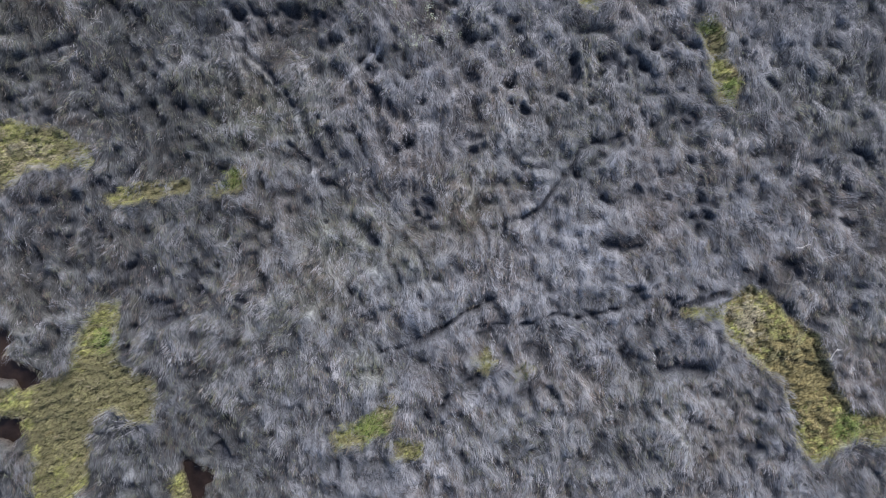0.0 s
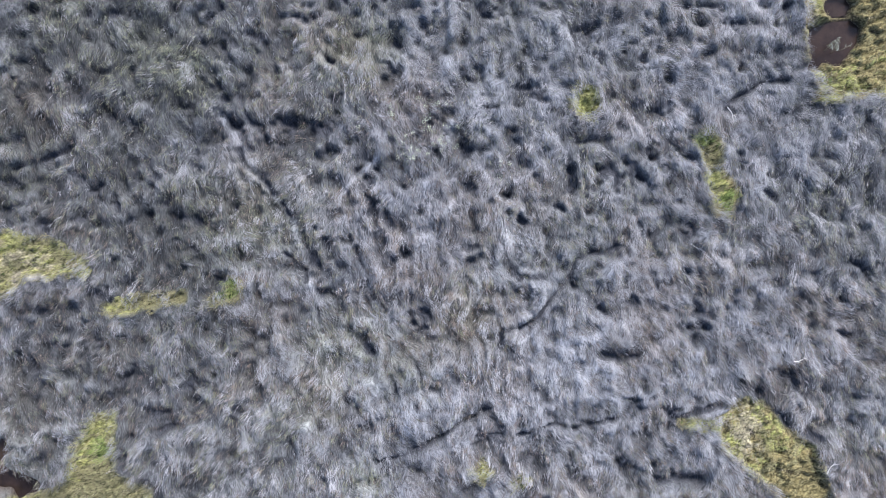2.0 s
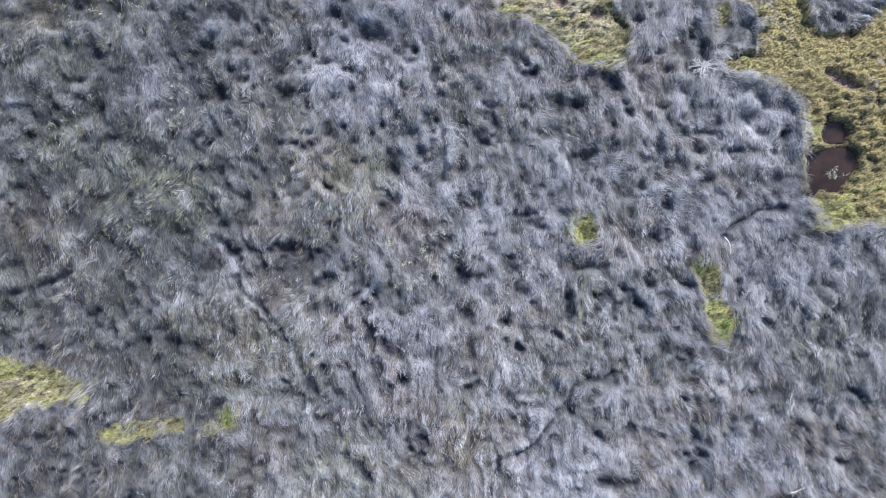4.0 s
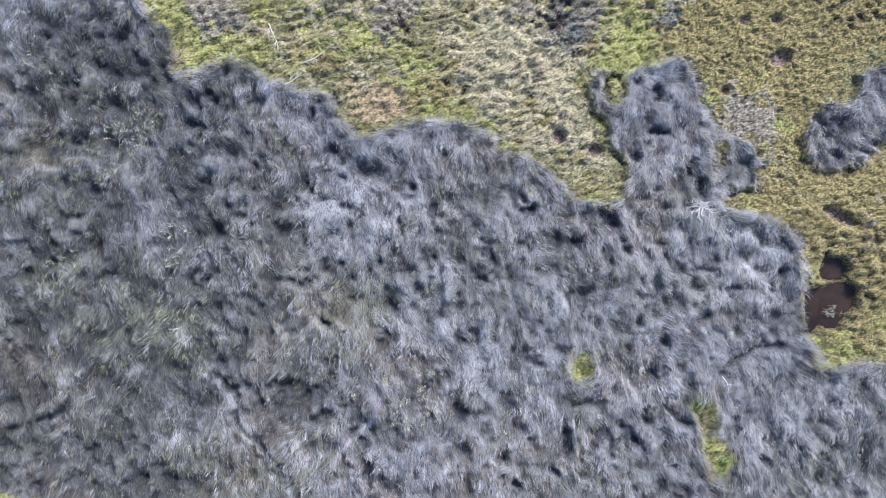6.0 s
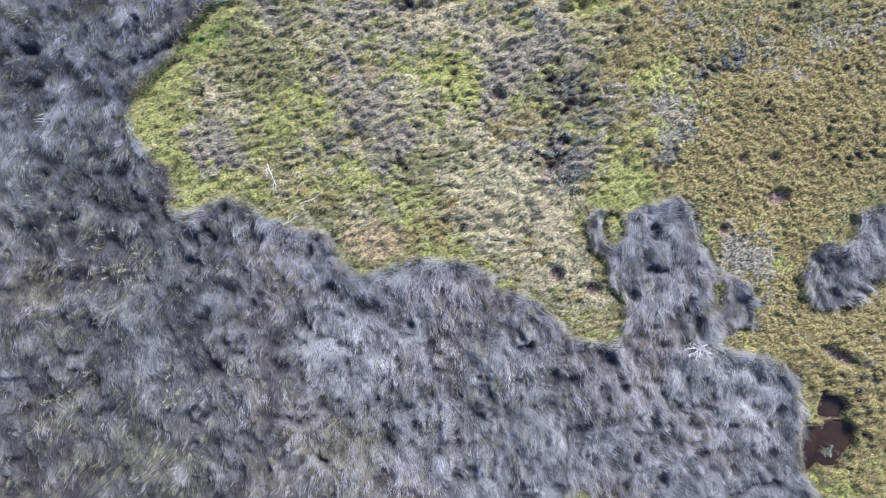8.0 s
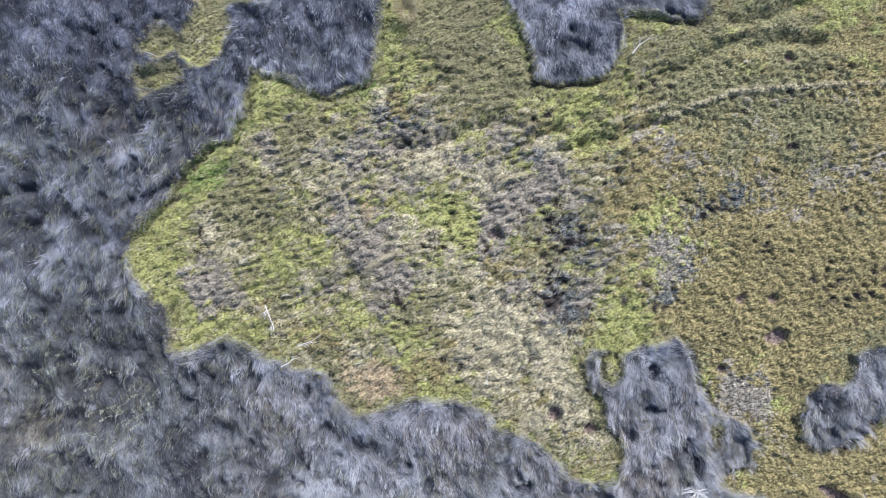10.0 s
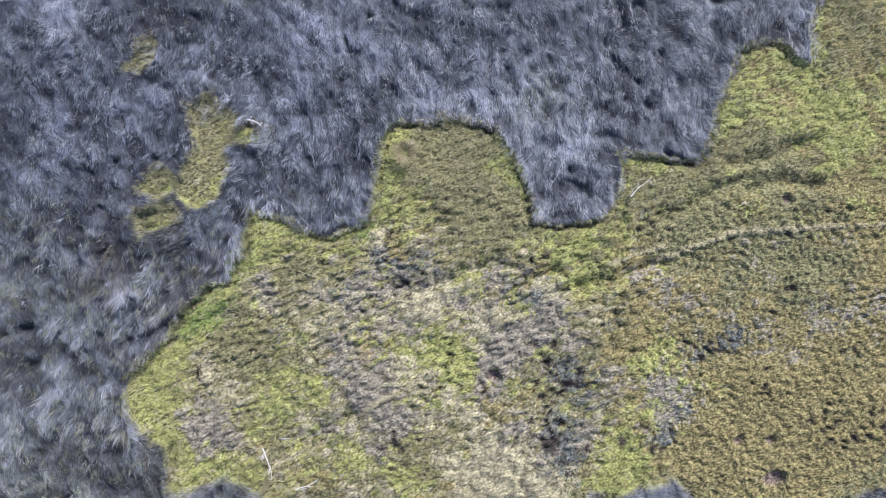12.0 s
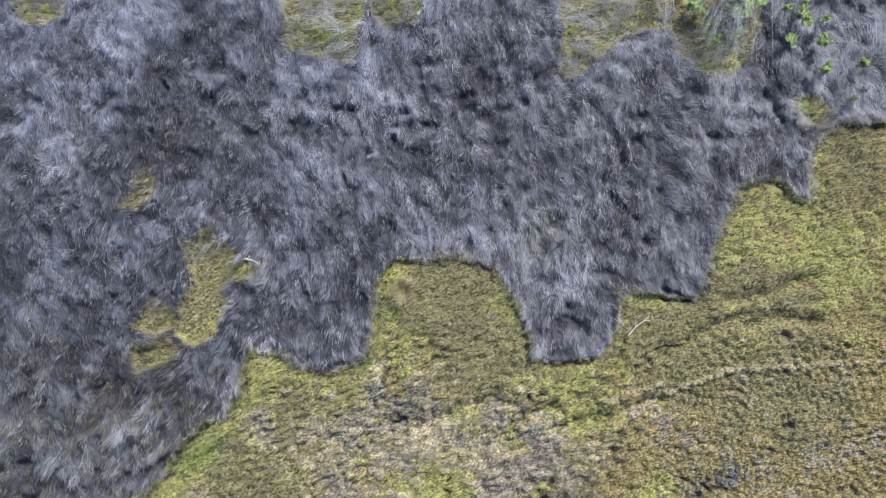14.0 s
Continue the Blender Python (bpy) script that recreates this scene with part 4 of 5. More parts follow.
DRIFTS_D = [
    (5.41, 17.53, 0.23, 5, 1.5), (6.94, 17.45, 0.26, 5, 1.5), (-1.94, 18.95, 0.97, 4, 1.1), (-0.73, 17.99, 0.81, 4, 1.1), (-2.59, 19.59, 0.65, 4, 1.1),
    (3.05, 20.91, 0.81, 4, 1.1), (-6.78, 17.88, 0.65, 4, 1.1), (-4.54, 21.69, 0.65, 4, 1.1), (-1.63, 21.54, 0.81, 4, 1.1), (1.93, 19.93, 0.81, 4, 1.1),
    (2.89, 20.1, 0.81, 4, 1.1), (8.56, 15.12, 0.97, 4, 1.1), (9.05, 14.15, 0.97, 4, 1.1), (2.58, 17.52, 0.81, 4, 1.1), (-5.02, 22.33, 0.65, 4, 1.1),
    (10.32, 19.97, 0.81, 4, 1.1), (-3.25, 21.69, 0.65, 4, 1.1), (-6.14, 17.81, 0.65, 4, 1.1), (9.52, 18.03, 1.78, 3, 0.9),
]
DRIFTS_E = [
    (11.62, 17.39, 1.78, 3, 0.9), (9.52, 19.48, 1.29, 3, 0.9), (7.91, 16.57, 0.97, 3, 0.9), (11.13, 18.68, 1.45, 3, 0.9), (10.66, 15.77, 0.97, 3, 0.9),
    (6.76, 21.41, 0.97, 3, 0.9), (5.8, 20.27, 0.81, 3, 0.9), (9.99, 21.58, 2.1, 4, 0.45), (11.93, 22.23, 2.1, 4, 0.45), (11.13, 20.61, 1.61, 4, 0.45),
    (10.31, 21.74, 2.1, 2, 0.3), (11.93, 22.23, 2.1, 2, 0.3), (8.7, 23.03, 1.29, 2, 0.9), (0.62, 25.1, 1.45, 2, 0.9), (1.59, 23.81, 1.13, 2, 0.9),
    (-5.01, 18.94, 1.13, 2, 0.9), (-5.5, 20.23, 0.97, 2, 0.9), (-3.25, 22.5, 0.97, 2, 0.9), (7.08, 24.15, 1.13, 2, 0.9),
]
DRIFTS_F = [
    (-11.68, 2.85, 0.97, 1, 1.5), (8.95, -2.15, 0.97, 1, 1.5), (-9.94, -2.33, 0.65, 0, 1), (10.7, -5.23, 0.97, 0, 1), (8.35, 4.64, 0.48, 0, 1),
    (7.8, 6.42, 0.48, 0, 1), (-11.27, -6.52, 0.97, 0, 1), (-10.77, -4.59, 1.13, 2, 1.2), (7.79, 5.77, 0.48, 2, 1.2), (-7.82, 1.77, 0.97, 2, 1.2),
    (-9.15, -3.95, 0.81, 2, 1.2), (8.24, 33.13, 0.73, 7, 1.5), (8.88, 33.78, 0.65, 7, 1.5), (11, 31.14, 0.4, 7, 1.5), (-2.9, 33.05, 0.65, 7, 1.5),
    (-11.3, 33.72, 0.48, 7, 1.5), (8, 32.49, 0.65, 0, 1.2), (8.73, 32.33, 0.48, 0, 1.2), (-3.22, 32.73, 0.65, 0, 1.2),
]
DRIFTS_G = [
    (12.47, 29.29, 0.97, 2, 0.9), (12.81, 27.36, 0.97, 7, 0.8), (4.53, 33.11, 0.81, 1, 0.9), (5.66, 33.44, 0.65, 1, 0.9), (-1.13, 33.87, 0.48, 1, 0.9),
    (-5.27, 23.3, 0.73, 7, 1.25), (-5.83, 22.33, 0.57, 7, 1.25), (11.59, 26.43, 1.29, 0, 0.6), (4.5, 22.69, 0.65, 7, 1.25), (-4.22, 23.54, 0.48, 7, 1.25),
    (-1.96, 23.47, 0.48, 7, 1.25), (-6.96, 20.55, 0.4, 7, 1.25), (-1.33, 26.22, 0.4, 7, 1.25), (7.75, 6.34, 0.4, 7, 2.0), (7.95, 5.28, 0.32, 0, 1.8),
    (8.35, 4.47, 0.4, 7, 1.5), (-7.98, 1.77, 0.65, 7, 1.5), (-6.04, 2, 0.4, 7, 1.5), (-9.87, -2.49, 0.48, 7, 1.5),
]
DRIFTS_H = [
    (4.3, 7.4, 0.5, 0, 1.6), (4.4, 7.3, 0.2, 1, 1.4), (11.5, 18.4, 1.6, 3, 0.6), (8.2, 22.4, 1.0, 3, 0.6),
    (8.8, 14.6, 0.9, 4, 1.2), (9.9, 13.6, 0.9, 4, 1.2), (10.2, 15.2, 0.7, 4, 0.8), (9.4, 12.6, 0.7, 4, 0.8), (7.2, 18.6, 0.8, 4, 0.8),
    (4.6, 17.6, 0.6, 4, 0.9), (-7.7, 18.7, 0.5, 3, 0.8), (3.0, 14.4, 0.6, 3, 0.8), (-1.5, 15.0, 0.7, 6, 0.8),
    (-2.4, 17.0, 0.7, 0, 0.9), (-4.6, 17.6, 0.6, 0, 0.8), (-3.0, 16.2, 0.6, 3, 1.1), (0.3, 15.4, 0.7, 3, 1.0), (0.9, 25.6, 0.8, 2, 0.8),
    (9.5, 26.0, 1.3, 2, 0.7), (11.0, 24.7, 1.2, 2, 0.6), (12.5, 26.5, 1.2, 7, 0.3), (12.0, 24.9, 1.0, 3, 0.6), (11.6, 12.6, 1.2, 3, 1.2),
    (12.6, 11.4, 0.8, 4, 0.9), (11.9, 11.0, 0.5, 1, 1.2), (11.2, 11.2, 0.5, 3, 1.2), (13.0, 10.2, 0.7, 0, 1.0), (12.6, 8.4, 0.8, 0, 0.9),
    (9.0, -2.3, 0.8, 1, 1.0), (10.4, -3.6, 0.6, 3, 1.4), (10.8, -4.8, 0.7, 3, 0.8),
    (5.25, 15.5, 0.6, 4, 2.2), (-7.9, 19.3, 0.7, 0, 1.3), (-6.3, 21.2, 0.7, 7, 1.2), (-8.3, 18.4, 0.5, 0, 1.4), (-1.2, 25.4, 0.5, 7, 0.9),
    (-1.6, 20.0, 0.4, 6, 0.9), (-0.6, 19.0, 0.45, 0, 1.2), (0.9, 19.4, 0.4, 0, 1.2), (6.0, 16.8, 0.7, 0, 1.3), (-4.4, 18.6, 0.5, 0, 0.9),
    (-5.4, 20.4, 0.6, 0, 0.7), (8.9, 20.3, 0.5, 5, 1.4), (10.0, 17.9, 1.3, 3, 0.8), (11.5, 27.2, 1.4, 0, 0.6), (-2.2, 16.4, 0.9, 0, 0.6), (-0.9, 25.4, 1.0, 0, 0.7),
    (8.3, 22.0, 1.1, 4, 0.6), (9.8, 20.2, 0.9, 5, 1.1), (11.4, 20.6, 0.8, 5, 0.9), (9.8, 20.2, 0.9, 4, 0.5), (7.0, 19.0, 0.6, 4, 0.9), (8.0, 17.9, 0.5, 4, 0.9), (7.0, 21.5, 0.6, 4, 0.6), (-0.5, 17.0, 0.8, 2, 0.8), (1.0, 17.8, 0.7, 2, 0.8), (2.0, 18.4, 0.7, 3, 0.9),
    (0.6, 21.6, 0.8, 4, 0.8), (12.2, 16.4, 1.0, 2, 1.2), (12.3, 19.4, 0.8, 2, 1.0), (10.9, 17.0, 0.6, 2, 0.9), (7.6, 16.0, 0.7, 2, 0.9), (8.6, 18.9, 0.6, 0, 0.9), (9.2, 16.2, 0.5, 0, 0.8),
    (12.4, 14.3, 0.8, 0, 1.0), (7.2, 22.9, 0.8, 2, 0.9), (11.0, 22.4, 0.9, 2, 0.9), (9.2, 23.2, 0.6, 4, 0.8), (-6.6, 20.7, 0.7, 7, 1.0), (-5.7, 22.2, 0.7, 7, 0.8), (11.9, 27.0, 0.9, 7, 0.6), (-2.22, -5.05, 0.57, 7, 1.5), (11.51, -5.07, 0.65, 7, 1.5),
]
DRIFTS = DRIFTS_A + DRIFTS_B + DRIFTS_C + DRIFTS_D + DRIFTS_E + DRIFTS_F + DRIFTS_G + DRIFTS_H


# how far a drift of each tone prevails
TONE_WEIGHT = (1.0, 0.7, 1.1, 1.1, 0.78, 0.85, 1.0, 1.1)


def tone_of(x, y):
    """Which plant has the upper hand at the points."""
    w = np.zeros((8, len(x)))
    rim = np.exp(-(at(meadow_edge, x, y) / 0.5) ** 2)
    east = np.clip((x - 2) / 8, 0, 1)
    small_patch = ((y < 9.5) | (y > 30) | ((x < -3) & (y > 26.3))) * 1.0
    w[0] = 0.06 + 0.9 * fractal(x, y, 1.4, 71) + 0.6 * rim + 0.10 * small_patch
    w[1] = 0.32 + 0.9 * fractal(x, y, 1.0, 73) - 0.45 * (y < 9.5)
    w[2] = 0.36 + 0.8 * fractal(x, y, 1.8, 75) + 0.4 * rim + 0.35 * small_patch + 0.6 * ((x < -5.6) & (y > 23.1))
    w[3] = 0.05 + 0.8 * fractal(x, y, 1.5, 77) + 0.8 * east
    w[4] = 0.25 + 0.9 * fractal(x, y, 1.1, 79) - 1.0 * rim - 0.8 * small_patch
    w[5] = -0.45 + 0.9 * fractal(x, y, 1.2, 81) - 1.0 * rim - 0.8 * small_patch
    w[6] = -0.7 + 0.8 * fractal(x, y, 1.3, 83) - 0.5 * small_patch
    w[7] = -0.75 + 0.6 * fractal(x, y, 1.6, 85) + 0.55 * rim + 0.35 * small_patch
    north = np.clip((y - 21.5) / 2.5, 0, 1)
    w[0] += 0.35 * north + 0.12 * (1 - east) * (1 - north)
    w[1] -= 0.5 * north + 0.35 * east
    w[2] += 0.15 * north
    w[3] += 0.2 * east
    w[4] -= 0.3 * north
    w[7] += 0.3 * north * rim
    for cx, cy, r, tone, weight in DRIFTS:
        w[tone] += weight * TONE_WEIGHT[tone] * np.exp(-((x - cx) ** 2 + (y - cy) ** 2) / (r * r))
    for k in range(8):
        w[k] += 0.45 * value_noise(x, y, 0.42, 200 + k) + 0.3 * value_noise(x, y, 0.17, 220 + k) + 0.9 * ((at(lump_lot, x, y) * (13.7 + 7.3 * k)) % 1.0 - 0.5)
    return np.argmax(w + 0.15 * RNG.gumbel(size=w.shape), 0)


THATCH = np.array([(0.342, 0.342, 0.115), (0.46, 0.41, 0.255), (0.228, 0.212, 0.103), (0.285, 0.236, 0.104), (0.325, 0.286, 0.214), (0.165, 0.167, 0.145), (0.46, 0.355, 0.205), (0.20, 0.25, 0.075)])


# olive and straw-tinted drifts in the dead grass: x, y, radius
SAGE_DRIFTS = [
    (-2.66, 0.68, 0.97), (-1.37, -0.14, 1.13), (0.74, 1.3, 0.97), (-3.64, -1.25, 0.81), (-2.2, -3.52, 0.65), (-5.22, 3.93, 0.81),
    (-3.63, 0.37, 0.65), (-2.71, 8.91, 0.81), (-1.91, 8.91, 0.81), (-8.37, 8.92, 1.13), (-10.79, 10.21, 0.97), (-7.07, 8.27, 0.81),
    (-11.43, 13.77, 0.65), (-5.14, 30.29, 0.65), (1.48, 30.34, 0.65), (3.44, 27.61, 0.65), (2.8, 26.8, 0.65),
]


def dead_tone(x, y):
    """The dead grass at the points: pale above zero and dark below, with the shade of dips and tucks painted in; how
    sage, how brown, how blue.
    """
    west = np.clip((-x - 3.0) / 4, 0, 1) * np.clip((29 - y) / 4, 0, 1)
    far = np.clip((y - 22) / 3, 0, 1)
    sage = 0.6 * fractal(x, y, 3.0, 61) + 0.4 * west
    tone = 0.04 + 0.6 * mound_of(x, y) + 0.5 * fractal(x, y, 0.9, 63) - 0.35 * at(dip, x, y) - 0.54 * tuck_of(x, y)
    tone = tone - 0.52 * west + 0.35 * west * value_noise(x, y, 0.5, 69) + far * (0.85 * fractal(x, y, 1.5, 67) - 0.38)
    # the first term paints in the extra brightness of lit sides at the south end
    tone = tone + 0.16 * np.clip((3 - y) / 3, 0, 1) + 0.05 * np.clip((y - 26) / 3, 0, 1) + 0.38 * np.clip((y - 29.5) / 2, 0, 1)
    tone = tone - 0.16 * np.clip((-x - 5) / 2, 0, 1) * np.clip((y - 18) / 2, 0, 1) * np.clip((30 - y) / 2, 0, 1)
    tone = tone - 0.22 * np.exp(-((x + 6) / 5) ** 2 - ((y - 29.5) / 4) ** 2)
    tone = tone + 1.0 * at(crease, x, y) - 0.22 * np.clip((x - 9) / 2, 0, 1) * (y < 8)
    tone = tone + 0.09 * np.exp(-((x - 0.8) / 6) ** 2 - ((y - 11.0) / 3) ** 2) + 0.16 * np.exp(-((x - 3.2) / 3) ** 2 - ((y - 1.5) / 4) ** 2)
    tone = tone + 0.14 * np.exp(-((x - 8) / 4) ** 2 - ((y - 8.5) / 2.5) ** 2)
    for cx, cy, r in SAGE_DRIFTS:
        sage = sage + 0.9 * np.exp(-((x - cx) ** 2 + (y - cy) ** 2) / (r * r))
    for cx, cy, r in DARK_DRIFTS:
        tone = tone - (0.65 if cy > 27 else 0.35) * np.exp(-((x - cx) ** 2 + (y - cy) ** 2) / (r * r))
    for cx, cy, r in PALE_DRIFTS:
        tone = tone + 0.55 * np.exp(-((x - cx) ** 2 + (y - cy) ** 2) / (r * r))
    return tone, sage - 0.45 * far, fractal(x, y, 2.2, 65) - 0.55 * far, np.clip((y - 12) / 9, 0, 1) * np.clip(0.72 - 0.045 * x, 0.4, 1)


# ---- ground: one sheet to the horizon, fine under the sward ----
def stations(a, b, step):
    inner = np.arange(a, b + step / 2, step)
    far = np.cumsum(step * 1.4 ** np.arange(1, 60))
    far = far[far < 1500]
    return np.concatenate([a - far[::-1], inner, b + far])


sx, sy = stations(-13.6, 13.9, 0.052), stations(-7.7, 34.8, 0.052)
px, py = np.meshgrid(sx, sy)
core = (px > X0) & (px < X1) & (py > Y0) & (py < Y1)
pz = np.where(core, between(level, px, py), 0.12 + 0.25 * fractal(px, py, 9.0, 41) * np.clip(np.hypot(px, py - 13) / 40 - 0.5, 0, 1))
cols, rows_n = len(sx), len(sy)
quad = (np.arange(rows_n - 1)[:, None] * cols + np.arange(cols - 1)[None]).ravel()
quads = np.stack([quad, quad + 1, quad + cols + 1, quad + cols], 1)
ground = new("ground", mesh_of("ground", np.stack([px, py, pz], 2).reshape(-1, 3), quads, [TURF], None, True))
fx, fy = px.ravel(), py.ravel()
green = np.clip(0.5 - (between(meadow_edge, fx, fy) - 0.05) / 0.15, 0, 1)[:, None]
wet = np.clip(0.5 - (np.minimum(between(pool_edge, fx, fy) - 0.05, between(hollow_edge, fx, fy))) / 0.10, 0, 1)[:, None]
# bluish dark colour painted into holes and groove for the shade there
gap_shade = np.clip(np.maximum(between(hole, fx, fy) * 1.4, between(trench, fx, fy)), 0, 1)[:, None]
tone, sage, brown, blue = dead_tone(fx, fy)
# raised locks paler, gaps darker: their relief shading put into the colour
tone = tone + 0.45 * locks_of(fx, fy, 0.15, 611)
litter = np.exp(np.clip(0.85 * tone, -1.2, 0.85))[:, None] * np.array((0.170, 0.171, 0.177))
litter = litter * (1 + np.clip(0.5 * sage, 0, 0.6)[:, None] * np.array((0.05, 0.06, -0.28)))
litter = litter * (1 + np.clip(0.8 * brown, 0, 0.5)[:, None] * np.array((0.10, -0.08, -0.25)))
litter = litter * (1 + blue[:, None] * np.array((-0.07, -0.04, 0.11)))
litter = litter * (1 - gap_shade) + np.array((0.070, 0.071, 0.079)) * gap_shade
past = np.maximum.reduce([np.abs(fx) - 13.5, fy - 34.7, -7.6 - fy])
beyond = np.clip(past / 0.6, 0, 1)[:, None]
wider = np.array((0.108, 0.109, 0.115)) * (1 + 0.5 * fractal(fx, fy, 2.6, 47) + 0.7 * value_noise(fx, fy, 0.5, 48))[:, None]
litter = litter * (1 - beyond) + wider * beyond
stray = np.clip(past, 0, 7) * 0.45 * fractal(fx, fy, 5.0, 46)
green = np.where(past > 0, np.clip(0.5 - (between(meadow_edge, fx, fy + stray) - 0.05) / 0.15, 0, 1), green[:, 0])[:, None]
green = green * np.clip(1.3 - past / 9 + 0.8 * fractal(fx, fy, 5.0, 49), 0, 1)[:, None]
thatch = THATCH[tone_of(fx, fy)] * (1 - beyond) + np.array((0.26, 0.235, 0.12)) * (1 + 0.8 * fractal(fx, fy, 1.6, 44))[:, None] * beyond
# pale straw of the tracks, with the light on their raised lip painted in
lit_straw = np.clip(between(track, fx, fy), 0, 0.5)[:, None]
thatch = thatch * (1 - lit_straw) + np.array((0.50, 0.43, 0.27)) * lit_straw
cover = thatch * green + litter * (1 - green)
# peat of the crumbs, and the dead grass's edge shadow painted dark
peat_shade = np.maximum(between(crumbs, fx, fy), 0.85 * between(trench, fx, fy) * (past < 0))[:, None]
cover = cover * (1 - peat_shade) + np.array((0.062, 0.050, 0.042)) * peat_shade
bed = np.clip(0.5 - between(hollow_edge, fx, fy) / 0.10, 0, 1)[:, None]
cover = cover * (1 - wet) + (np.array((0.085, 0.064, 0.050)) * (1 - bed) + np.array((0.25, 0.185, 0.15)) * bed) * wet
floor_tint = np.ones((fx.size, 4), np.float32)
floor_tint[:, :3] = cover
ground.data.attributes.new("floor_tint", 'FLOAT_COLOR', 'POINT').data.foreach_set("color", floor_tint.ravel())
ground.data.attributes.new("meadow", 'FLOAT', 'POINT').data.foreach_set("value", green.ravel().astype(np.float32))
tagged(ground, "dark wet marsh mud and brown thatch under grass", "ground", kind="structure")


def pool(outline, level_z):
    me = bpy.data.meshes.new("water")
    bm = bmesh.new()
    pts = np.array(outline)
    centre = pts.mean(0)
    ring = [bm.verts.new((*(centre + (p - centre) * 1.06), level_z)) for p in pts]
    face = bm.faces.new(ring)
    bmesh.ops.triangulate(bm, faces=[face])
    for f in bm.faces:
        if f.normal.z < 0:
            f.normal_flip()
    bm.to_mesh(me)
    bm.free()
    me.materials.append(WATER)
    return tagged(new("water", me), "shallow still pool of brown peaty water in mud", "pool", kind="structure")


for outline in POOLS:
    pool(outline, -0.085)


# ---- dead grey grass: leaning tussocks ----
def mixed(x, y):
    """Where the green patches are half overgrown by dead grass."""
    return ((x < -3) & (y > 26.3) & (y < 31)) | (y > 31.6)


def grass_stand(name, label, keep, spacing=0.20, per_tuft=33):
    x, y = scattered(spacing, -13.7, -7.8, 14.0, 34.9)
    ex, ey = scattered(0.10, -13.7, 7.0, 14.0, 31.0)
    hem = (at(meadow_edge, ex, ey) > 0.02) & (at(meadow_edge, ex, ey) < 0.11) & ~((ex < -5.6) & (ey > 23.1))
    x, y = np.concatenate([x, ex[hem]]), np.concatenate([y, ey[hem]])
    ok = keep(x, y) & ((at(meadow_edge, x, y) > 0.0) | (mixed(x, y) & (RNG.uniform(0, 1, len(x)) < np.where(y > 31.6, 0.8 * np.exp(at(meadow_edge, x, y) / 0.5), 0.15)))) & (at(pool_edge, x, y) > 0.05)
    ok &= RNG.uniform(0, 1, len(x)) > np.maximum(0.2 * (at(hole, x, y) > 0.4), 0.9 * at(trench, x, y))
    x, y = x[ok], y[ok]
    n = len(x)
    sunk = at(hole, x, y) > 0.4
    edge = at(meadow_edge, x, y)
    brink = np.exp(-edge / 0.34)
    lie = lie_of(x, y) + RNG.normal(0, 0.30, n)
    mound, tuck = mound_of(x, y), tuck_of(x, y)
    tall = (0.245 + 0.03 * np.clip((y - 14) / 6, 0, 1)) * (1 + 0.25 * mound + RNG.normal(0, 0.14, n)) * (1 + 0.9 * brink)
    tall = tall * (1 - 0.50 * at(dip, x, y)) * (1 - 0.45 * tuck)
    tall = np.maximum(tall, 0.13) * (1 - 0.20 * np.clip((y - 22) / 3, 0, 1)) * np.where(sunk, 0.42, 1.0)
    flat = 1.0 + 0.35 * value_noise(x, y, 1.0, 57) + RNG.normal(0, 0.16, n)
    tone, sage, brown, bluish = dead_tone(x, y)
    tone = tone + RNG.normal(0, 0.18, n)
    t = np.repeat(np.arange(n), per_tuft)
    m = len(t)
    r, a = 0.15 * np.sqrt(RNG.uniform(0, 1, m)), RNG.uniform(0, 2 * math.pi, m)
    rx, ry = x[t] + r * np.cos(a), y[t] + r * np.sin(a)
    dirx = np.cos(lie[t]) + 0.8 * r * np.cos(a) + RNG.normal(0, 0.20, m) + 1.3 * (brink * at(open_x, x, y))[t]
    diry = np.sin(lie[t]) + 0.8 * r * np.sin(a) + RNG.normal(0, 0.20, m) + 1.3 * (brink * at(open_y, x, y))[t]
    azimuth = np.arctan2(diry, dirx)
    strand = locks_of(rx, ry, 0.09, 631)
    length = tall[t] * RNG.uniform(0.6, 1.25, m) * (1 + 0.5 * strand)
    lean = np.clip(flat[t] * 0.62 + RNG.normal(0, 0.22, m), 0.06, 1.4)
    droop = np.clip(flat[t] * 1.35 + RNG.normal(0, 0.28, m), 0.2, 2.3)
    width = RNG.uniform(0.0034, 0.0066, m)
    ux, uy = np.cos(azimuth) * length, np.sin(azimuth) * length
    bad = np.max([at(hole, rx + k * ux, ry + k * uy) for k in (0.2, 0.45, 0.7)], 0) ** 1.3 * 0.95 * ~sunk[t]
    bad = np.maximum(bad, 0.15 * sunk[t])
    bad = np.maximum(bad, 0.45 * at(trench, rx + 0.8 * ux, ry + 0.8 * uy))
    bad = np.maximum(bad, np.clip(0.5 - at(pool_edge, rx + 0.75 * ux, ry + 0.75 * uy) * 6, 0, 1))
    far_in = np.clip(-at(meadow_edge, rx + 0.75 * ux, ry + 0.75 * uy) / np.where((rx < -5.6) & (ry > 23.1), 0.07, 0.20), 0, 1) * np.where(mixed(x, y), 0.35, 1.0)[t]
    good = (RNG.uniform(0.08, 0.98, m) > bad) & (RNG.uniform(0, 1, m) > far_in)
    pick = wisps(rx, ry, lie[t], 0.08, 501)
    # pale blades on raised strands, dark between and in holes, painting the shade
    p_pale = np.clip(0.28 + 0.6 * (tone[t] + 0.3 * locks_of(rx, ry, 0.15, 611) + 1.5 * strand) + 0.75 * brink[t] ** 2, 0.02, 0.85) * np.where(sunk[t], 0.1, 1)
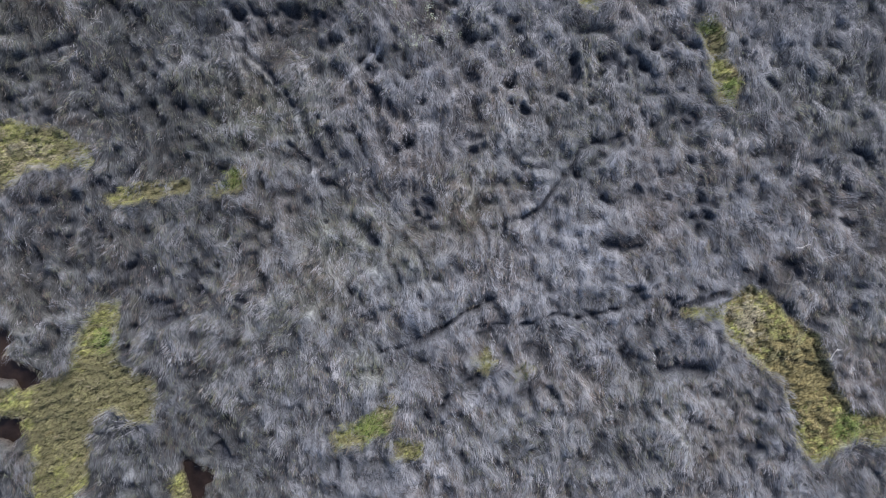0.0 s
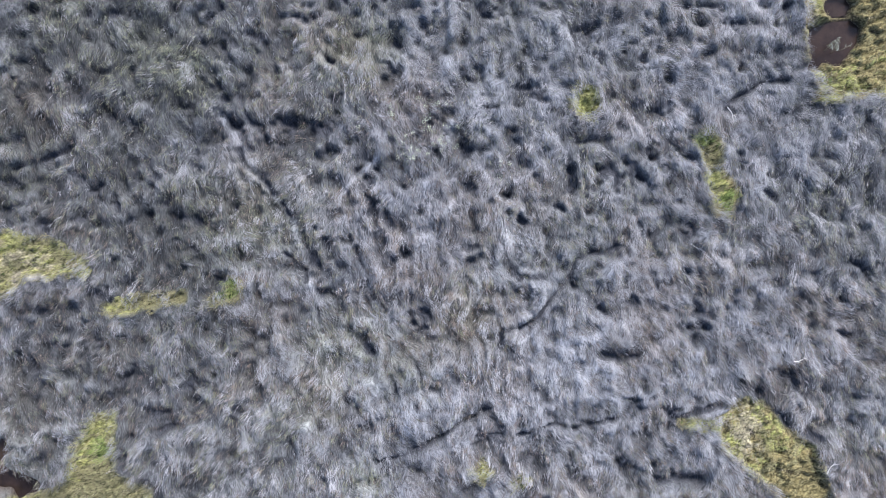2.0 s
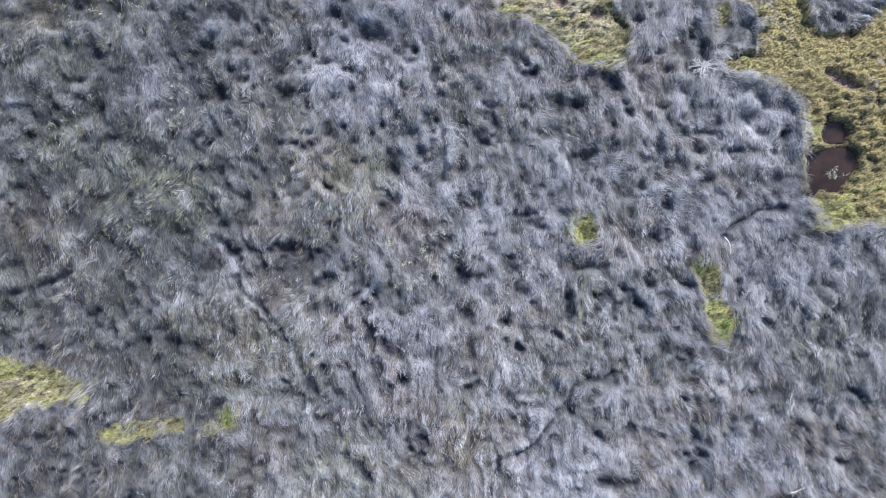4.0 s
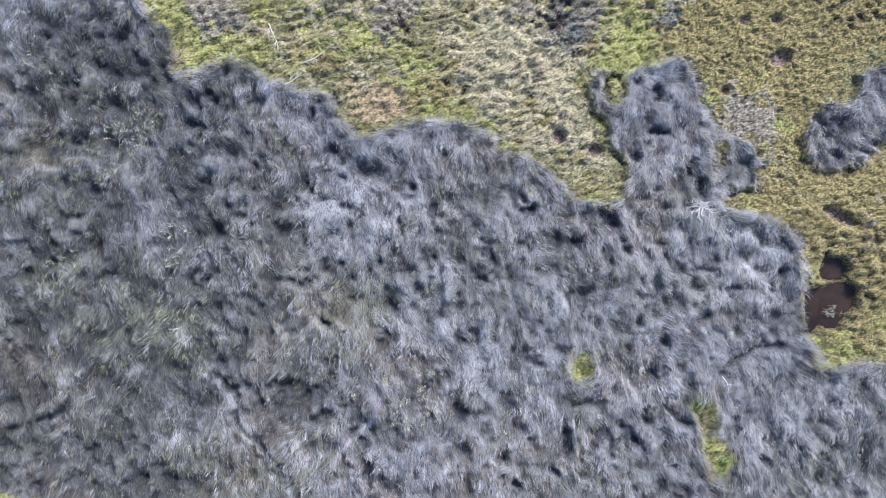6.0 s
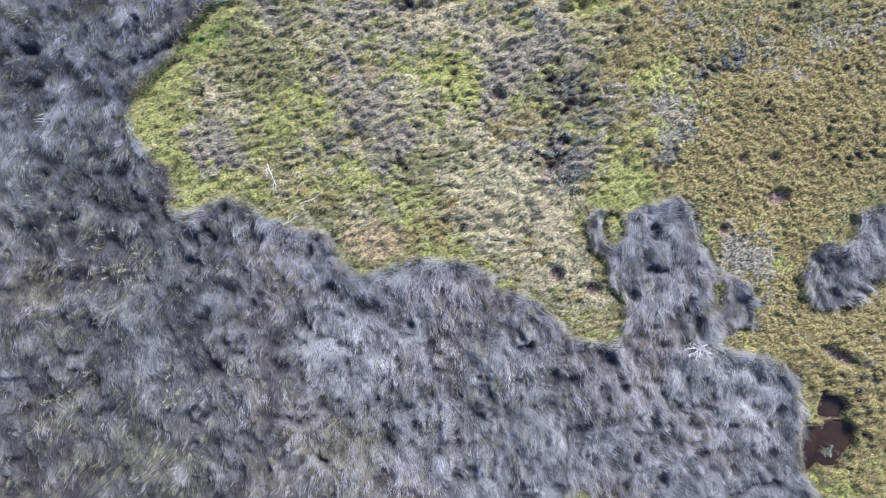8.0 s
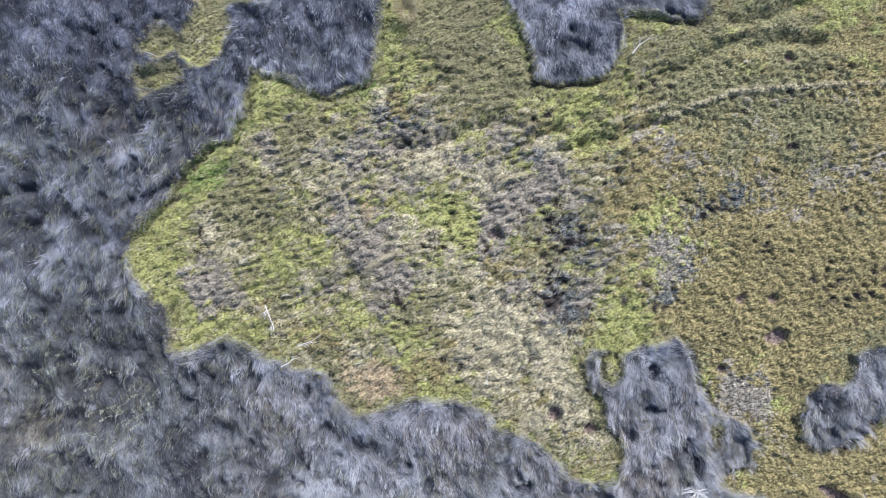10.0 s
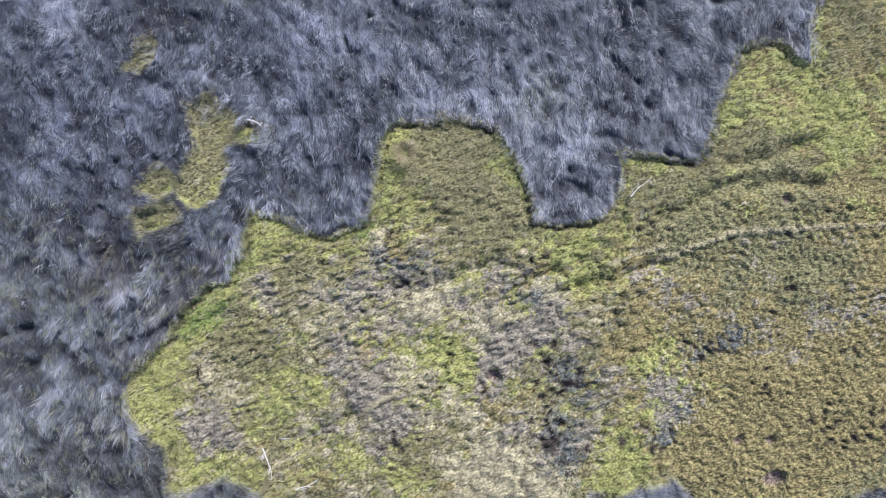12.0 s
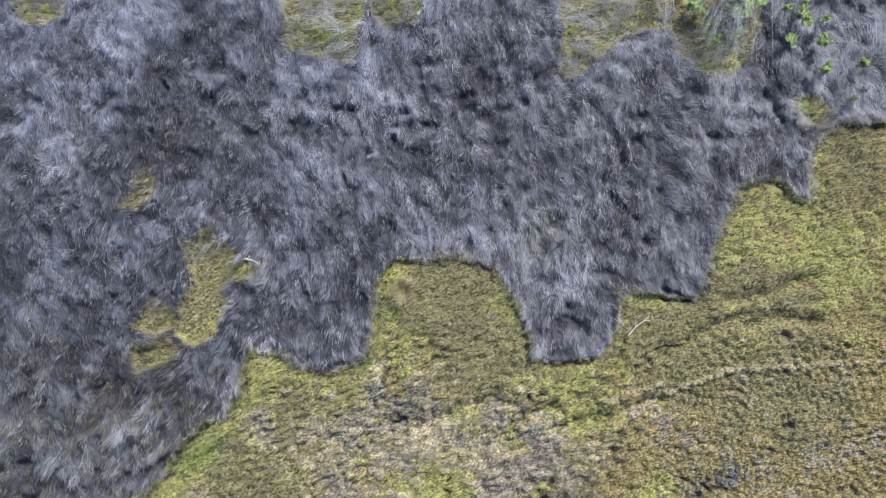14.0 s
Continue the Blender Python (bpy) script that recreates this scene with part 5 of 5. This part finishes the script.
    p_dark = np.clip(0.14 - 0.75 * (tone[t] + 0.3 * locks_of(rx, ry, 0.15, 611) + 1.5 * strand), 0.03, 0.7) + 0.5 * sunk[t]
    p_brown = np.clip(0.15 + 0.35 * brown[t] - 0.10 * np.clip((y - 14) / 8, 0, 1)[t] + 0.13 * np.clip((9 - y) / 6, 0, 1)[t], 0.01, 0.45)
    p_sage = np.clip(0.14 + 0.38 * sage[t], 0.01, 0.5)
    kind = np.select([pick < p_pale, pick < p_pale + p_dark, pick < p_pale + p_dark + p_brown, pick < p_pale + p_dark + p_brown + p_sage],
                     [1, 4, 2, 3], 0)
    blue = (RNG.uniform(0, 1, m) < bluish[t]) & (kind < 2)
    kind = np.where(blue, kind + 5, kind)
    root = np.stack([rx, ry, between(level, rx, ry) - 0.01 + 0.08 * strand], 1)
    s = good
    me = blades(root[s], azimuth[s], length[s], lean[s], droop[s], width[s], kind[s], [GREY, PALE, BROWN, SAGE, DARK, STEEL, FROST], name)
    return tagged(new(name, me), label, "grass", kind="stuff")


def south_side(x, y):
    return y < 6.0


def middle(x, y):
    return (y >= 6.0) & (y < 16.5) & ~((x > 4.2) & (y > 11.9))


def islands(x, y):
    return (x > 4.2) & (y > 11.9) & (y < 20.0)


def north_side(x, y):
    return ~(y < 16.5) & ~((x > 4.2) & (y > 11.9) & (y < 20.0))


grass_stand("dead_grass", "silver-grey matted dead grass in leaning tussocks with dark gaps", south_side)
grass_stand("dead_grass", "grey matted dead grass bordering the green meadow", middle)
grass_stand("dead_grass", "grey dead grass islands standing in the meadow", islands)
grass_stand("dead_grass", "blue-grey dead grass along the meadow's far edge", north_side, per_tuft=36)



def outlying_grass():
    """Coarser dead grass past the flown strip."""
    x, y = scattered(0.62, -30, -24, 30, 52)
    out_by = np.maximum.reduce([-13.6 - x, x - 13.9, -7.7 - y, y - 34.8])
    ok = (out_by > 0) & (RNG.uniform(0, 1, len(x)) < np.clip(1.1 - out_by / 9, 0.15, 1))
    x, y = x[ok], y[ok]
    n, per = len(x), 16
    meadow = (at(meadow_edge, x, y) < 0) & (out_by[ok] < 11 + 5 * fractal(x, y, 5.0, 49))
    t = np.repeat(np.arange(n), per)
    m = len(t)
    r, a = 0.38 * np.sqrt(RNG.uniform(0, 1, m)), RNG.uniform(0, 2 * math.pi, m)
    lie = radians(-100) + 1.2 * fractal(x, y, 3.0, 51)
    root = np.stack([x[t] + r * np.cos(a), y[t] + r * np.sin(a), np.full(m, -0.05)], 1)
    near = (root[:, 0] > X0) & (root[:, 0] < X1) & (root[:, 1] > Y0) & (root[:, 1] < Y1)
    root[:, 2] = np.where(near, at(level, root[:, 0], root[:, 1]), root[:, 2])
    azimuth = lie[t] + RNG.normal(0, 0.6, m)
    lean = np.clip(RNG.normal(0.6, 0.25, m), 0.1, 1.3)
    kind = RNG.choice(5, m, p=[0.50, 0.18, 0.08, 0.10, 0.14])
    kind = np.where(meadow[t], RNG.choice([5, 6, 7], m), kind)
    high = np.where(meadow, 0.5, 1.0)[t]
    me = blades(root, azimuth, high * RNG.uniform(0.3, 0.5, m), lean, lean + 0.6, RNG.uniform(0.012, 0.028, m), kind,
                [GREY, PALE, BROWN, SAGE, DARK, LIME, OLIVE, OCHRE], "outlying_grass")
    return tagged(new("outlying_grass", me), "coarse grey dead grass of the wider marsh", "grass", kind="stuff")


outlying_grass()

# ---- meadow: combed tufts and low cushions ----
GRASSY = np.array([True, True, True, False, False, False, True, True])
HERB_WIDTH = np.array([0.0056, 0.0056, 0.0056, 0.007, 0.0075, 0.010, 0.0056, 0.0056])


def meadow_sward(name, label, keep):
    """Combed tufts of grass, and between them low cushions of herbs."""
    layers = []
    for grassy, spacing, count in ((True, 0.075, 7), (False, 0.07, 6), (True, 0.04, 6)):
        x, y = scattered(spacing, -13.7, -7.8, 14.0, 34.9)
        ok = keep(x, y) & (at(meadow_edge, x, y) < 0.12) & (at(pool_edge, x, y) > 0.03) & (at(hollow_edge, x, y) > 0)
        x, y = x[ok], y[ok]
        tone = tone_of(x, y)
        on_track = at(track, x, y) > 0.25
        tone = np.where(on_track, 1, tone)
        ok = (GRASSY[tone] == grassy) & (RNG.uniform(-0.18, 0.5, len(x)) + 0.12 * at(fine_ground, x, y) < np.maximum(at(lumps, x, y), 3 * at(track, x, y)))
        ok &= (RNG.uniform(0, 1, len(x)) > np.maximum.reduce([0.7 * at(furrow, x, y), 0.93 * at(crumbs, x, y), 0.75 * at(trench, x, y)])) & (on_track == (spacing < 0.05))
        x, y, tone = x[ok], y[ok], tone[ok]
        n = len(x)
        lie = SWEEP + math.pi + 1.0 * fractal(x, y, 1.8, 91) + (1.0 + 2.6 * at(fine_ground, x, y)) * ((at(lump_lot, x, y) * 31.7) % 1.0 - 0.5) + RNG.normal(0, 0.38, n)
        size = np.clip(1 + 0.35 * fractal(x, y, 0.6, 93) + RNG.normal(0, 0.2, n), 0.45, 1.7) * (1 - 0.35 * at(fine_ground, x, y))
        dull = 1.0 * ((at(lump_lot, x, y) * 57.1) % 1.0 - 0.5) + 0.3 * fractal(x, y, 0.45, 94) + RNG.normal(0, 0.2, n)
        t = np.repeat(np.arange(n), count)
        m = len(t)
        spread = (0.075 if grassy else 0.075) * size[t] * (0.62 if spacing > 0.05 else 0.4)
        rr, a = np.sqrt(RNG.uniform(0, 1, m)), RNG.uniform(0, 2 * math.pi, m)
        rx, ry = x[t] + spread * rr * np.cos(a), y[t] + spread * rr * np.sin(a)
        comb, fan = (1.0, 0.35) if grassy else (0.45, 1.0)
        azimuth = np.arctan2(comb * np.sin(lie[t]) + fan * rr * np.sin(a) + RNG.normal(0, 0.12, m),
                             comb * np.cos(lie[t]) + fan * rr * np.cos(a) + RNG.normal(0, 0.12, m))
        if grassy:
            rank = (1 + 0.30 * ((y < 9.5) | (y > 30))) * (1 - 0.30 * at(fine_ground, x, y))
            length = (0.150 - 0.05 * (spacing < 0.05)) * (size * rank)[t] * RNG.uniform(0.55, 1.2, m)
            lean = np.clip(RNG.normal(0.95, 0.2, m), 0.1, 1.4)
            droop = lean + np.abs(RNG.normal(0.55, 0.3, m))
            dome = 0.05
        else:
            length = 0.090 * (size * (1 - 0.35 * at(fine_ground, x, y)))[t] * RNG.uniform(0.6, 1.3, m)
            lean = np.clip(0.35 - 0.15 * at(fine_ground, x, y)[t] + 0.9 * rr + RNG.normal(0, 0.25, m), 0.05, 1.6)
            droop = lean + np.abs(RNG.normal(0.3, 0.2, m))
            dome = 0.03
        width = HERB_WIDTH[tone[t]] * RNG.uniform(0.6, 1.35, m)
        pick = np.clip(wisps(x, y, lie, 0.10, 521)[t] + RNG.normal(0, 0.06, m), 0, 1)
        # tracks paler for their sunlit lip, furrows darker for their shade, by blade colour
        dull = dull + 0.12 * ((x < 5) & (y > 14) & (y < 19)) - 0.30 * (y < 9.5) + 2.0 * at(track, x, y) - 1.0 * at(furrow, x, y)
        dark_kin = np.where(np.isin(tone, (0, 2, 3, 7)), 2, 4)
        kind = np.where(pick < np.clip(0.12 - 0.65 * dull[t], 0, 0.8), dark_kin[t], tone[t])
        kind = np.where(pick > 1 - np.clip(0.10 + 0.55 * dull[t], 0, 0.65) * (1.0 if grassy else 0.25) * (1 - 0.6 * at(fine_ground, x, y)[t]), 1, kind)
        root = np.stack([rx, ry, at(level, rx, ry) - 0.01 + dome * size[t] * (1 - rr * rr)], 1)
        ux, uy = rx + 0.7 * np.cos(azimuth) * length, ry + 0.7 * np.sin(azimuth) * length
        s = (np.minimum(at(pool_edge, ux, uy), at(hollow_edge, ux, uy)) > 0.0) & (at(meadow_edge, rx, ry) < 0.15)
        s &= at(hollow_edge, rx, ry) > 0.0
        layers.append([v[s] for v in (root, azimuth, length, lean, droop, width, kind)])
    joined = [np.concatenate(v) for v in zip(*layers)]
    me = blades(*joined, TONES, name)
    return tagged(new(name, me), label, "grass", kind="stuff")


meadow_sward("meadow_grass", "yellow-green and straw meadow grass with low brown herbs", lambda x, y: (y > 9.5) & (y < 31))
meadow_sward("marsh_grass", "lush yellow-green grass in hollows among dead grass", lambda x, y: (y <= 9.5))
meadow_sward("rank_grass", "tall green grass patch among dead grass", lambda x, y: (y >= 31))


# ---- single things ----
def part(name, bm, material, parent, label=""):
    """Links a bmesh as one mesh object under a thing or a part."""
    me = bpy.data.meshes.new(name)
    bm.to_mesh(me)
    bm.free()
    me.materials.append(material)
    ob = new(name, me)
    ob.parent = parent
    return tagged(ob, label)


def tube(bm, path, radii, sides=6):
    """A tapering, closed limb along a path."""
    rings = []
    for k, p in enumerate(path):
        along = (path[min(k + 1, len(path) - 1)] - path[max(k - 1, 0)]).normalized()
        a = along.orthogonal().normalized()
        b = along.cross(a)
        rings.append([bm.verts.new(p + radii[k] * (math.cos(2 * math.pi * s / sides) * a + math.sin(2 * math.pi * s / sides) * b))
                      for s in range(sides)])
    for r0, r1 in zip(rings, rings[1:]):
        for s in range(sides):
            bm.faces.new((r0[s], r0[(s + 1) % sides], r1[(s + 1) % sides], r1[s]))
    bm.faces.new(rings[0][::-1])
    bm.faces.new(rings[-1])


def limb_path(rand, start, heading, length, rise, bends=6, wander=0.35):
    pts, p, h, z = [Vector(start)], Vector(start), heading, rise
    for _ in range(bends):
        h += rand.uniform(-wander, wander)
        z += rand.uniform(-0.12, 0.12)
        p = p + Vector((math.cos(h) * math.cos(z), math.sin(h) * math.cos(z), math.sin(z))) * (length / bends)
        p.z = max(p.z, start[2] - 0.02)
        pts.append(p.copy())
    return pts


def dead_branch(x, y, z, heading, length, thick, forks, seed, label):
    """A bleached fallen branch: a bowed stem with forked side twigs."""
    rand = random.Random(seed)
    thing = new("dead_branch")
    thing.matrix_basis = pose(x, y, z)
    bm = bmesh.new()
    path = limb_path(rand, (-0.5 * length * math.cos(heading), -0.5 * length * math.sin(heading), 0), heading, length, 0.05, 8, 0.22)
    tube(bm, path, [thick * (1 - 0.75 * k / 8) for k in range(9)])
    stem = part("stem", bm, BONE, thing)
    for k in range(forks):
        spot = rand.randint(1, 7)
        side = rand.choice((-1, 1)) * rand.uniform(0.5, 1.1)
        size = length * rand.uniform(0.2, 0.42)
        bm = bmesh.new()
        twig = limb_path(rand, path[spot], heading + side, size, rand.uniform(0.0, 0.5), 5, 0.3)
        tube(bm, twig, [thick * 0.5 * (1 - 0.8 * i / 5) for i in range(6)], 5)
        small = limb_path(rand, twig[2], heading + side + rand.choice((-0.7, 0.7)), size * 0.5, 0.2, 3, 0.3)
        tube(bm, small, [thick * 0.3 * (1 - 0.7 * i / 3) for i in range(4)], 4)
        part("twig", bm, BONE, thing)
    return tagged(thing, label, "branch")


def dead_bush(x, y, z, reach, seed):
    """A bleached dead shrub: many crooked stems from one crown."""
    rand = random.Random(seed)
    thing = new("dead_shrub")
    thing.matrix_basis = pose(x, y, z)
    for k in range(14):
        heading = 2 * math.pi * k / 14 + rand.uniform(-0.25, 0.25)
        length = reach * rand.uniform(0.55, 1.15) * (1.35 if -1.3 < heading - 5.3 < 0.5 else 0.9)
        bm = bmesh.new()
        path = limb_path(rand, (rand.uniform(-0.06, 0.06), rand.uniform(-0.06, 0.06), 0), heading, length, rand.uniform(0.0, 0.7), 6, 0.5)
        tube(bm, path, [0.013 * (1 - 0.75 * i / 6) for i in range(7)], 5)
        for i in (1, 2, 3, 4, 5):
            twig = limb_path(rand, path[i], heading + rand.choice((-0.8, 0.8)), length * 0.38, rand.uniform(0, 0.5), 4, 0.3)
            tube(bm, twig, [0.010 * (1 - 0.7 * j / 4) for j in range(5)], 4)
        part("stem", bm, BONE, thing)
    thing.scale = (1.15, 0.62, 0.8)
    return tagged(thing, "bleached white dead shrub with splayed bare stems", "shrub")


def leaf_mesh(bm, at_point, heading, tilt, length, width):
    """One leaf, folded along its midrib."""
    out = Vector((math.cos(heading) * math.cos(tilt), math.sin(heading) * math.cos(tilt), math.sin(tilt)))
    side = Vector((-math.sin(heading), math.cos(heading), 0.0))
    up = out.cross(side) * -1
    a, b = bm.verts.new(at_point), bm.verts.new(at_point + out * length - up * length * 0.15)
    l1 = bm.verts.new(at_point + out * length * 0.45 + side * width * 0.5 + up * width * 0.15)
    r1 = bm.verts.new(at_point + out * length * 0.45 - side * width * 0.5 + up * width * 0.15)
    m1 = bm.verts.new(at_point + out * length * 0.5)
    for f in ((a, m1, l1), (l1, m1, b), (a, r1, m1), (r1, b, m1)):
        bm.faces.new(f)


def leafy_weed(seed, reach, shoots):
    """A bushy green weed: shoots from one root, each with whorls of leaves."""
    rand = random.Random(seed)
    thing = new("leafy_weed")
    stalks, crown = bmesh.new(), bmesh.new()
    for k in range(shoots):
        heading, lean = rand.uniform(0, 6.28), rand.uniform(0.0, 1.0)
        base = Vector((rand.uniform(-0.04, 0.04), rand.uniform(-0.04, 0.04), 0.0))
        top = base + Vector((math.cos(heading) * reach * lean, math.sin(heading) * reach * lean, rand.uniform(0.22, 0.40)))
        mid = (base + top) / 2 + Vector((0, 0, 0.05))
        tube(stalks, [base, mid, top], [0.007, 0.006, 0.003], 4)
        for q in range(34):
            h = 2.4 * q + rand.uniform(-0.4, 0.4)
            spot = mid.lerp(top, 0.3 + 0.7 * q / 34)
            leaf_mesh(crown, spot, h, rand.uniform(-0.1, 0.7), rand.uniform(0.06, 0.105), rand.uniform(0.032, 0.052))
    part("stem", stalks, OLIVE, thing, "thin olive stems")
    part("foliage", crown, LEAF, thing, "bright green pointed leaves")
    return tagged(thing, "bright green bushy weed standing among dead grass", "weed", "green weeds")


def hoary_herb(seed):
    """A small pale herb: a loose whorl of hoary leaves on a short stalk."""
    rand = random.Random(seed)
    thing = new("hoary_herb")
    stalk, leaves = bmesh.new(), bmesh.new()
    tube(stalk, [Vector((0, 0, 0)), Vector((0.02, 0.01, 0.2)), Vector((0.03, 0.03, 0.42))], [0.006, 0.005, 0.003], 4)
    for k in range(7):
        spot = Vector((0.03 + rand.uniform(-0.07, 0.07), 0.03 + rand.uniform(-0.07, 0.07), rand.uniform(0.32, 0.46)))
        leaf_mesh(leaves, spot, rand.uniform(0, 6.28), rand.uniform(-0.3, 0.5), rand.uniform(0.045, 0.08), rand.uniform(0.014, 0.022))
    part("stem", stalk, OLIVE, thing)
    part("foliage", leaves, HOAR, thing, "pale hoary grey-green leaves")
    return tagged(thing, "small pale hoary herb growing through dead grass", "herb", "hoary herbs")


def radial_tussock(x, y, z, reach, seed):
    """A tussock whose dead blades splay from one crown."""
    gen = np.random.default_rng(seed)
    n = 420
    a = gen.uniform(0, 2 * math.pi, n)
    r = 0.09 * np.sqrt(gen.uniform(0, 1, n))
    root = np.stack([r * np.cos(a), r * np.sin(a), 0.02 + 0.06 * (1 - (r / 0.09) ** 2)], 1)
    lean = np.clip(gen.normal(0.85, 0.25, n), 0.1, 1.4)
    me = blades(root, a + gen.normal(0, 0.25, n), reach * gen.uniform(0.6, 1.2, n), lean, lean + 0.4, gen.uniform(0.005, 0.009, n),
                gen.choice(3, n, p=[0.4, 0.2, 0.4]), [RUST, STRAW, OLIVE], "tussock")
    ob = new("grass_tussock", me)
    ob.matrix_basis = pose(x, y, z)
    return tagged(ob, "brown splayed grass tussock in green meadow", "tussock")


def spot_level(x, y):
    return float(at(level, np.array([x]), np.array([y]))[0])


radial_tussock(-0.70, 25.70, spot_level(-0.70, 25.70) + 0.05, 0.48, 8)
dead_bush(7.55, 12.01, spot_level(7.55, 12.01) + 0.42, 0.44, 3)
#  x, y, lift, heading in degrees, length, thickness, forks
BRANCHES = [(-4.47, 16.86, 0.24, -60, 0.92, 0.017, 5), (-3.42, 16.29, 0.24, 28, 0.75, 0.018, 4), (-3.95, 15.65, 0.24, 25, 0.62, 0.016, 3),
            (1.70, 15.24, 0.22, -80, 0.40, 0.012, 3), (6.04, 24.81, 0.24, 48, 0.85, 0.018, 3), (-4.92, 26.64, 0.30, 10, 0.50, 0.020, 5),
            (11.01, -3.05, 0.22, 60, 0.40, 0.016, 3), (8.36, 7.03, 0.33, -45, 0.45, 0.016, 2), (10.22, -0.06, 0.35, -5, 0.42, 0.014, 2),
            (-5.37, 18.58, 0.22, 75, 0.30, 0.010, 2), (-4.04, 17.57, 0.24, 5, 0.28, 0.012, 1)]
for k, (x, y, lift, heading, length, thick, forks) in enumerate(BRANCHES):
    dead_branch(x, y, spot_level(x, y) + lift, radians(heading), length, thick, forks, 40 + k,
                "bleached bare branch lying on meadow grass" if 14 < y < 26 else "bleached twig caught on matted dead grass")

WEEDS = [(7.43, 33.97, 1.1), (8.88, 33.82, 1.2), (9.24, 33.98, 1.3), (8.86, 33.11, 0.8), (8.05, 32.91, 0.7), (10.09, 33.83, 0.6), (10.47, 33.67, 0.9),
         (10.66, 33.47, 0.8), (11.23, 33.48, 0.7), (10.31, 32.96, 1.0), (11.15, 32.86, 0.8), (11.19, 32.15, 0.9), (12.25, 32.23, 0.7),
         (12.03, 31.29, 0.4), (10.69, 33.99, 0.7), (7.75, 33.86, 0.9), (8.64, 34.11, 1.2)]
weed_kinds = [leafy_weed(70, 0.22, 9), leafy_weed(71, 0.24, 11), leafy_weed(72, 0.20, 8)]
for k, (x, y, size) in enumerate(WEEDS):
    m = pose(x, y, spot_level(x, y) + 0.12, 0, 0, 67 * k)
    if k < 3:
        weed_kinds[k].matrix_basis = m
        weed_kinds[k].scale = (1.25 * size, 1.25 * size, 0.9)
    else:
        ob = copy_thing(weed_kinds[k % 3], m)
        ob.scale = (1.25 * size, 1.25 * size, 0.9)

herb_kinds = [hoary_herb(90 + k) for k in range(4)]
herb_rand = random.Random(5)
herb_spots = []
#  clusters: x, y, spread, plants
for cx, cy, spread, count in [(-0.8, 6.78, 0.36, 5), (-0.81, 5.89, 0.26, 10), (0.09, 6.77, 0.23, 6), (0.16, 6.13, 0.23, 5), (-1.37, 7.1, 0.13, 4), (-0.4, 7.26, 0.19, 4), (-0.56, 6.29, 0.29, 6), (1.61, 5.56, 0.16, 3), (-2.01, 6.86, 0.16, 2), (-8.91, 14.11, 0.45, 14), (-10.44, 15.33, 0.48, 10), (-7.22, 11.21, 0.26, 9), (-8.35, 14.28, 0.26, 8), (-9.31, 13.63, 0.32, 7), (-10.28, 11.21, 0.65, 6), (-7.38, 10.4, 0.16, 5), (-11.41, 15.89, 0.48, 6), (-9.48, 14.92, 0.32, 6), (11.42, 9.05, 0.13, 8)]:
    for _ in range(count):
        herb_spots.append((herb_rand.gauss(cx, spread), herb_rand.gauss(cy, spread)))
for k, (x, y) in enumerate(herb_spots):
    m = pose(x, y, spot_level(x, y) - 0.03, 0, 0, herb_rand.uniform(0, 360))
    if k < 4:
        herb_kinds[k].matrix_basis = m
    else:
        copy_thing(herb_kinds[k % 4], m)
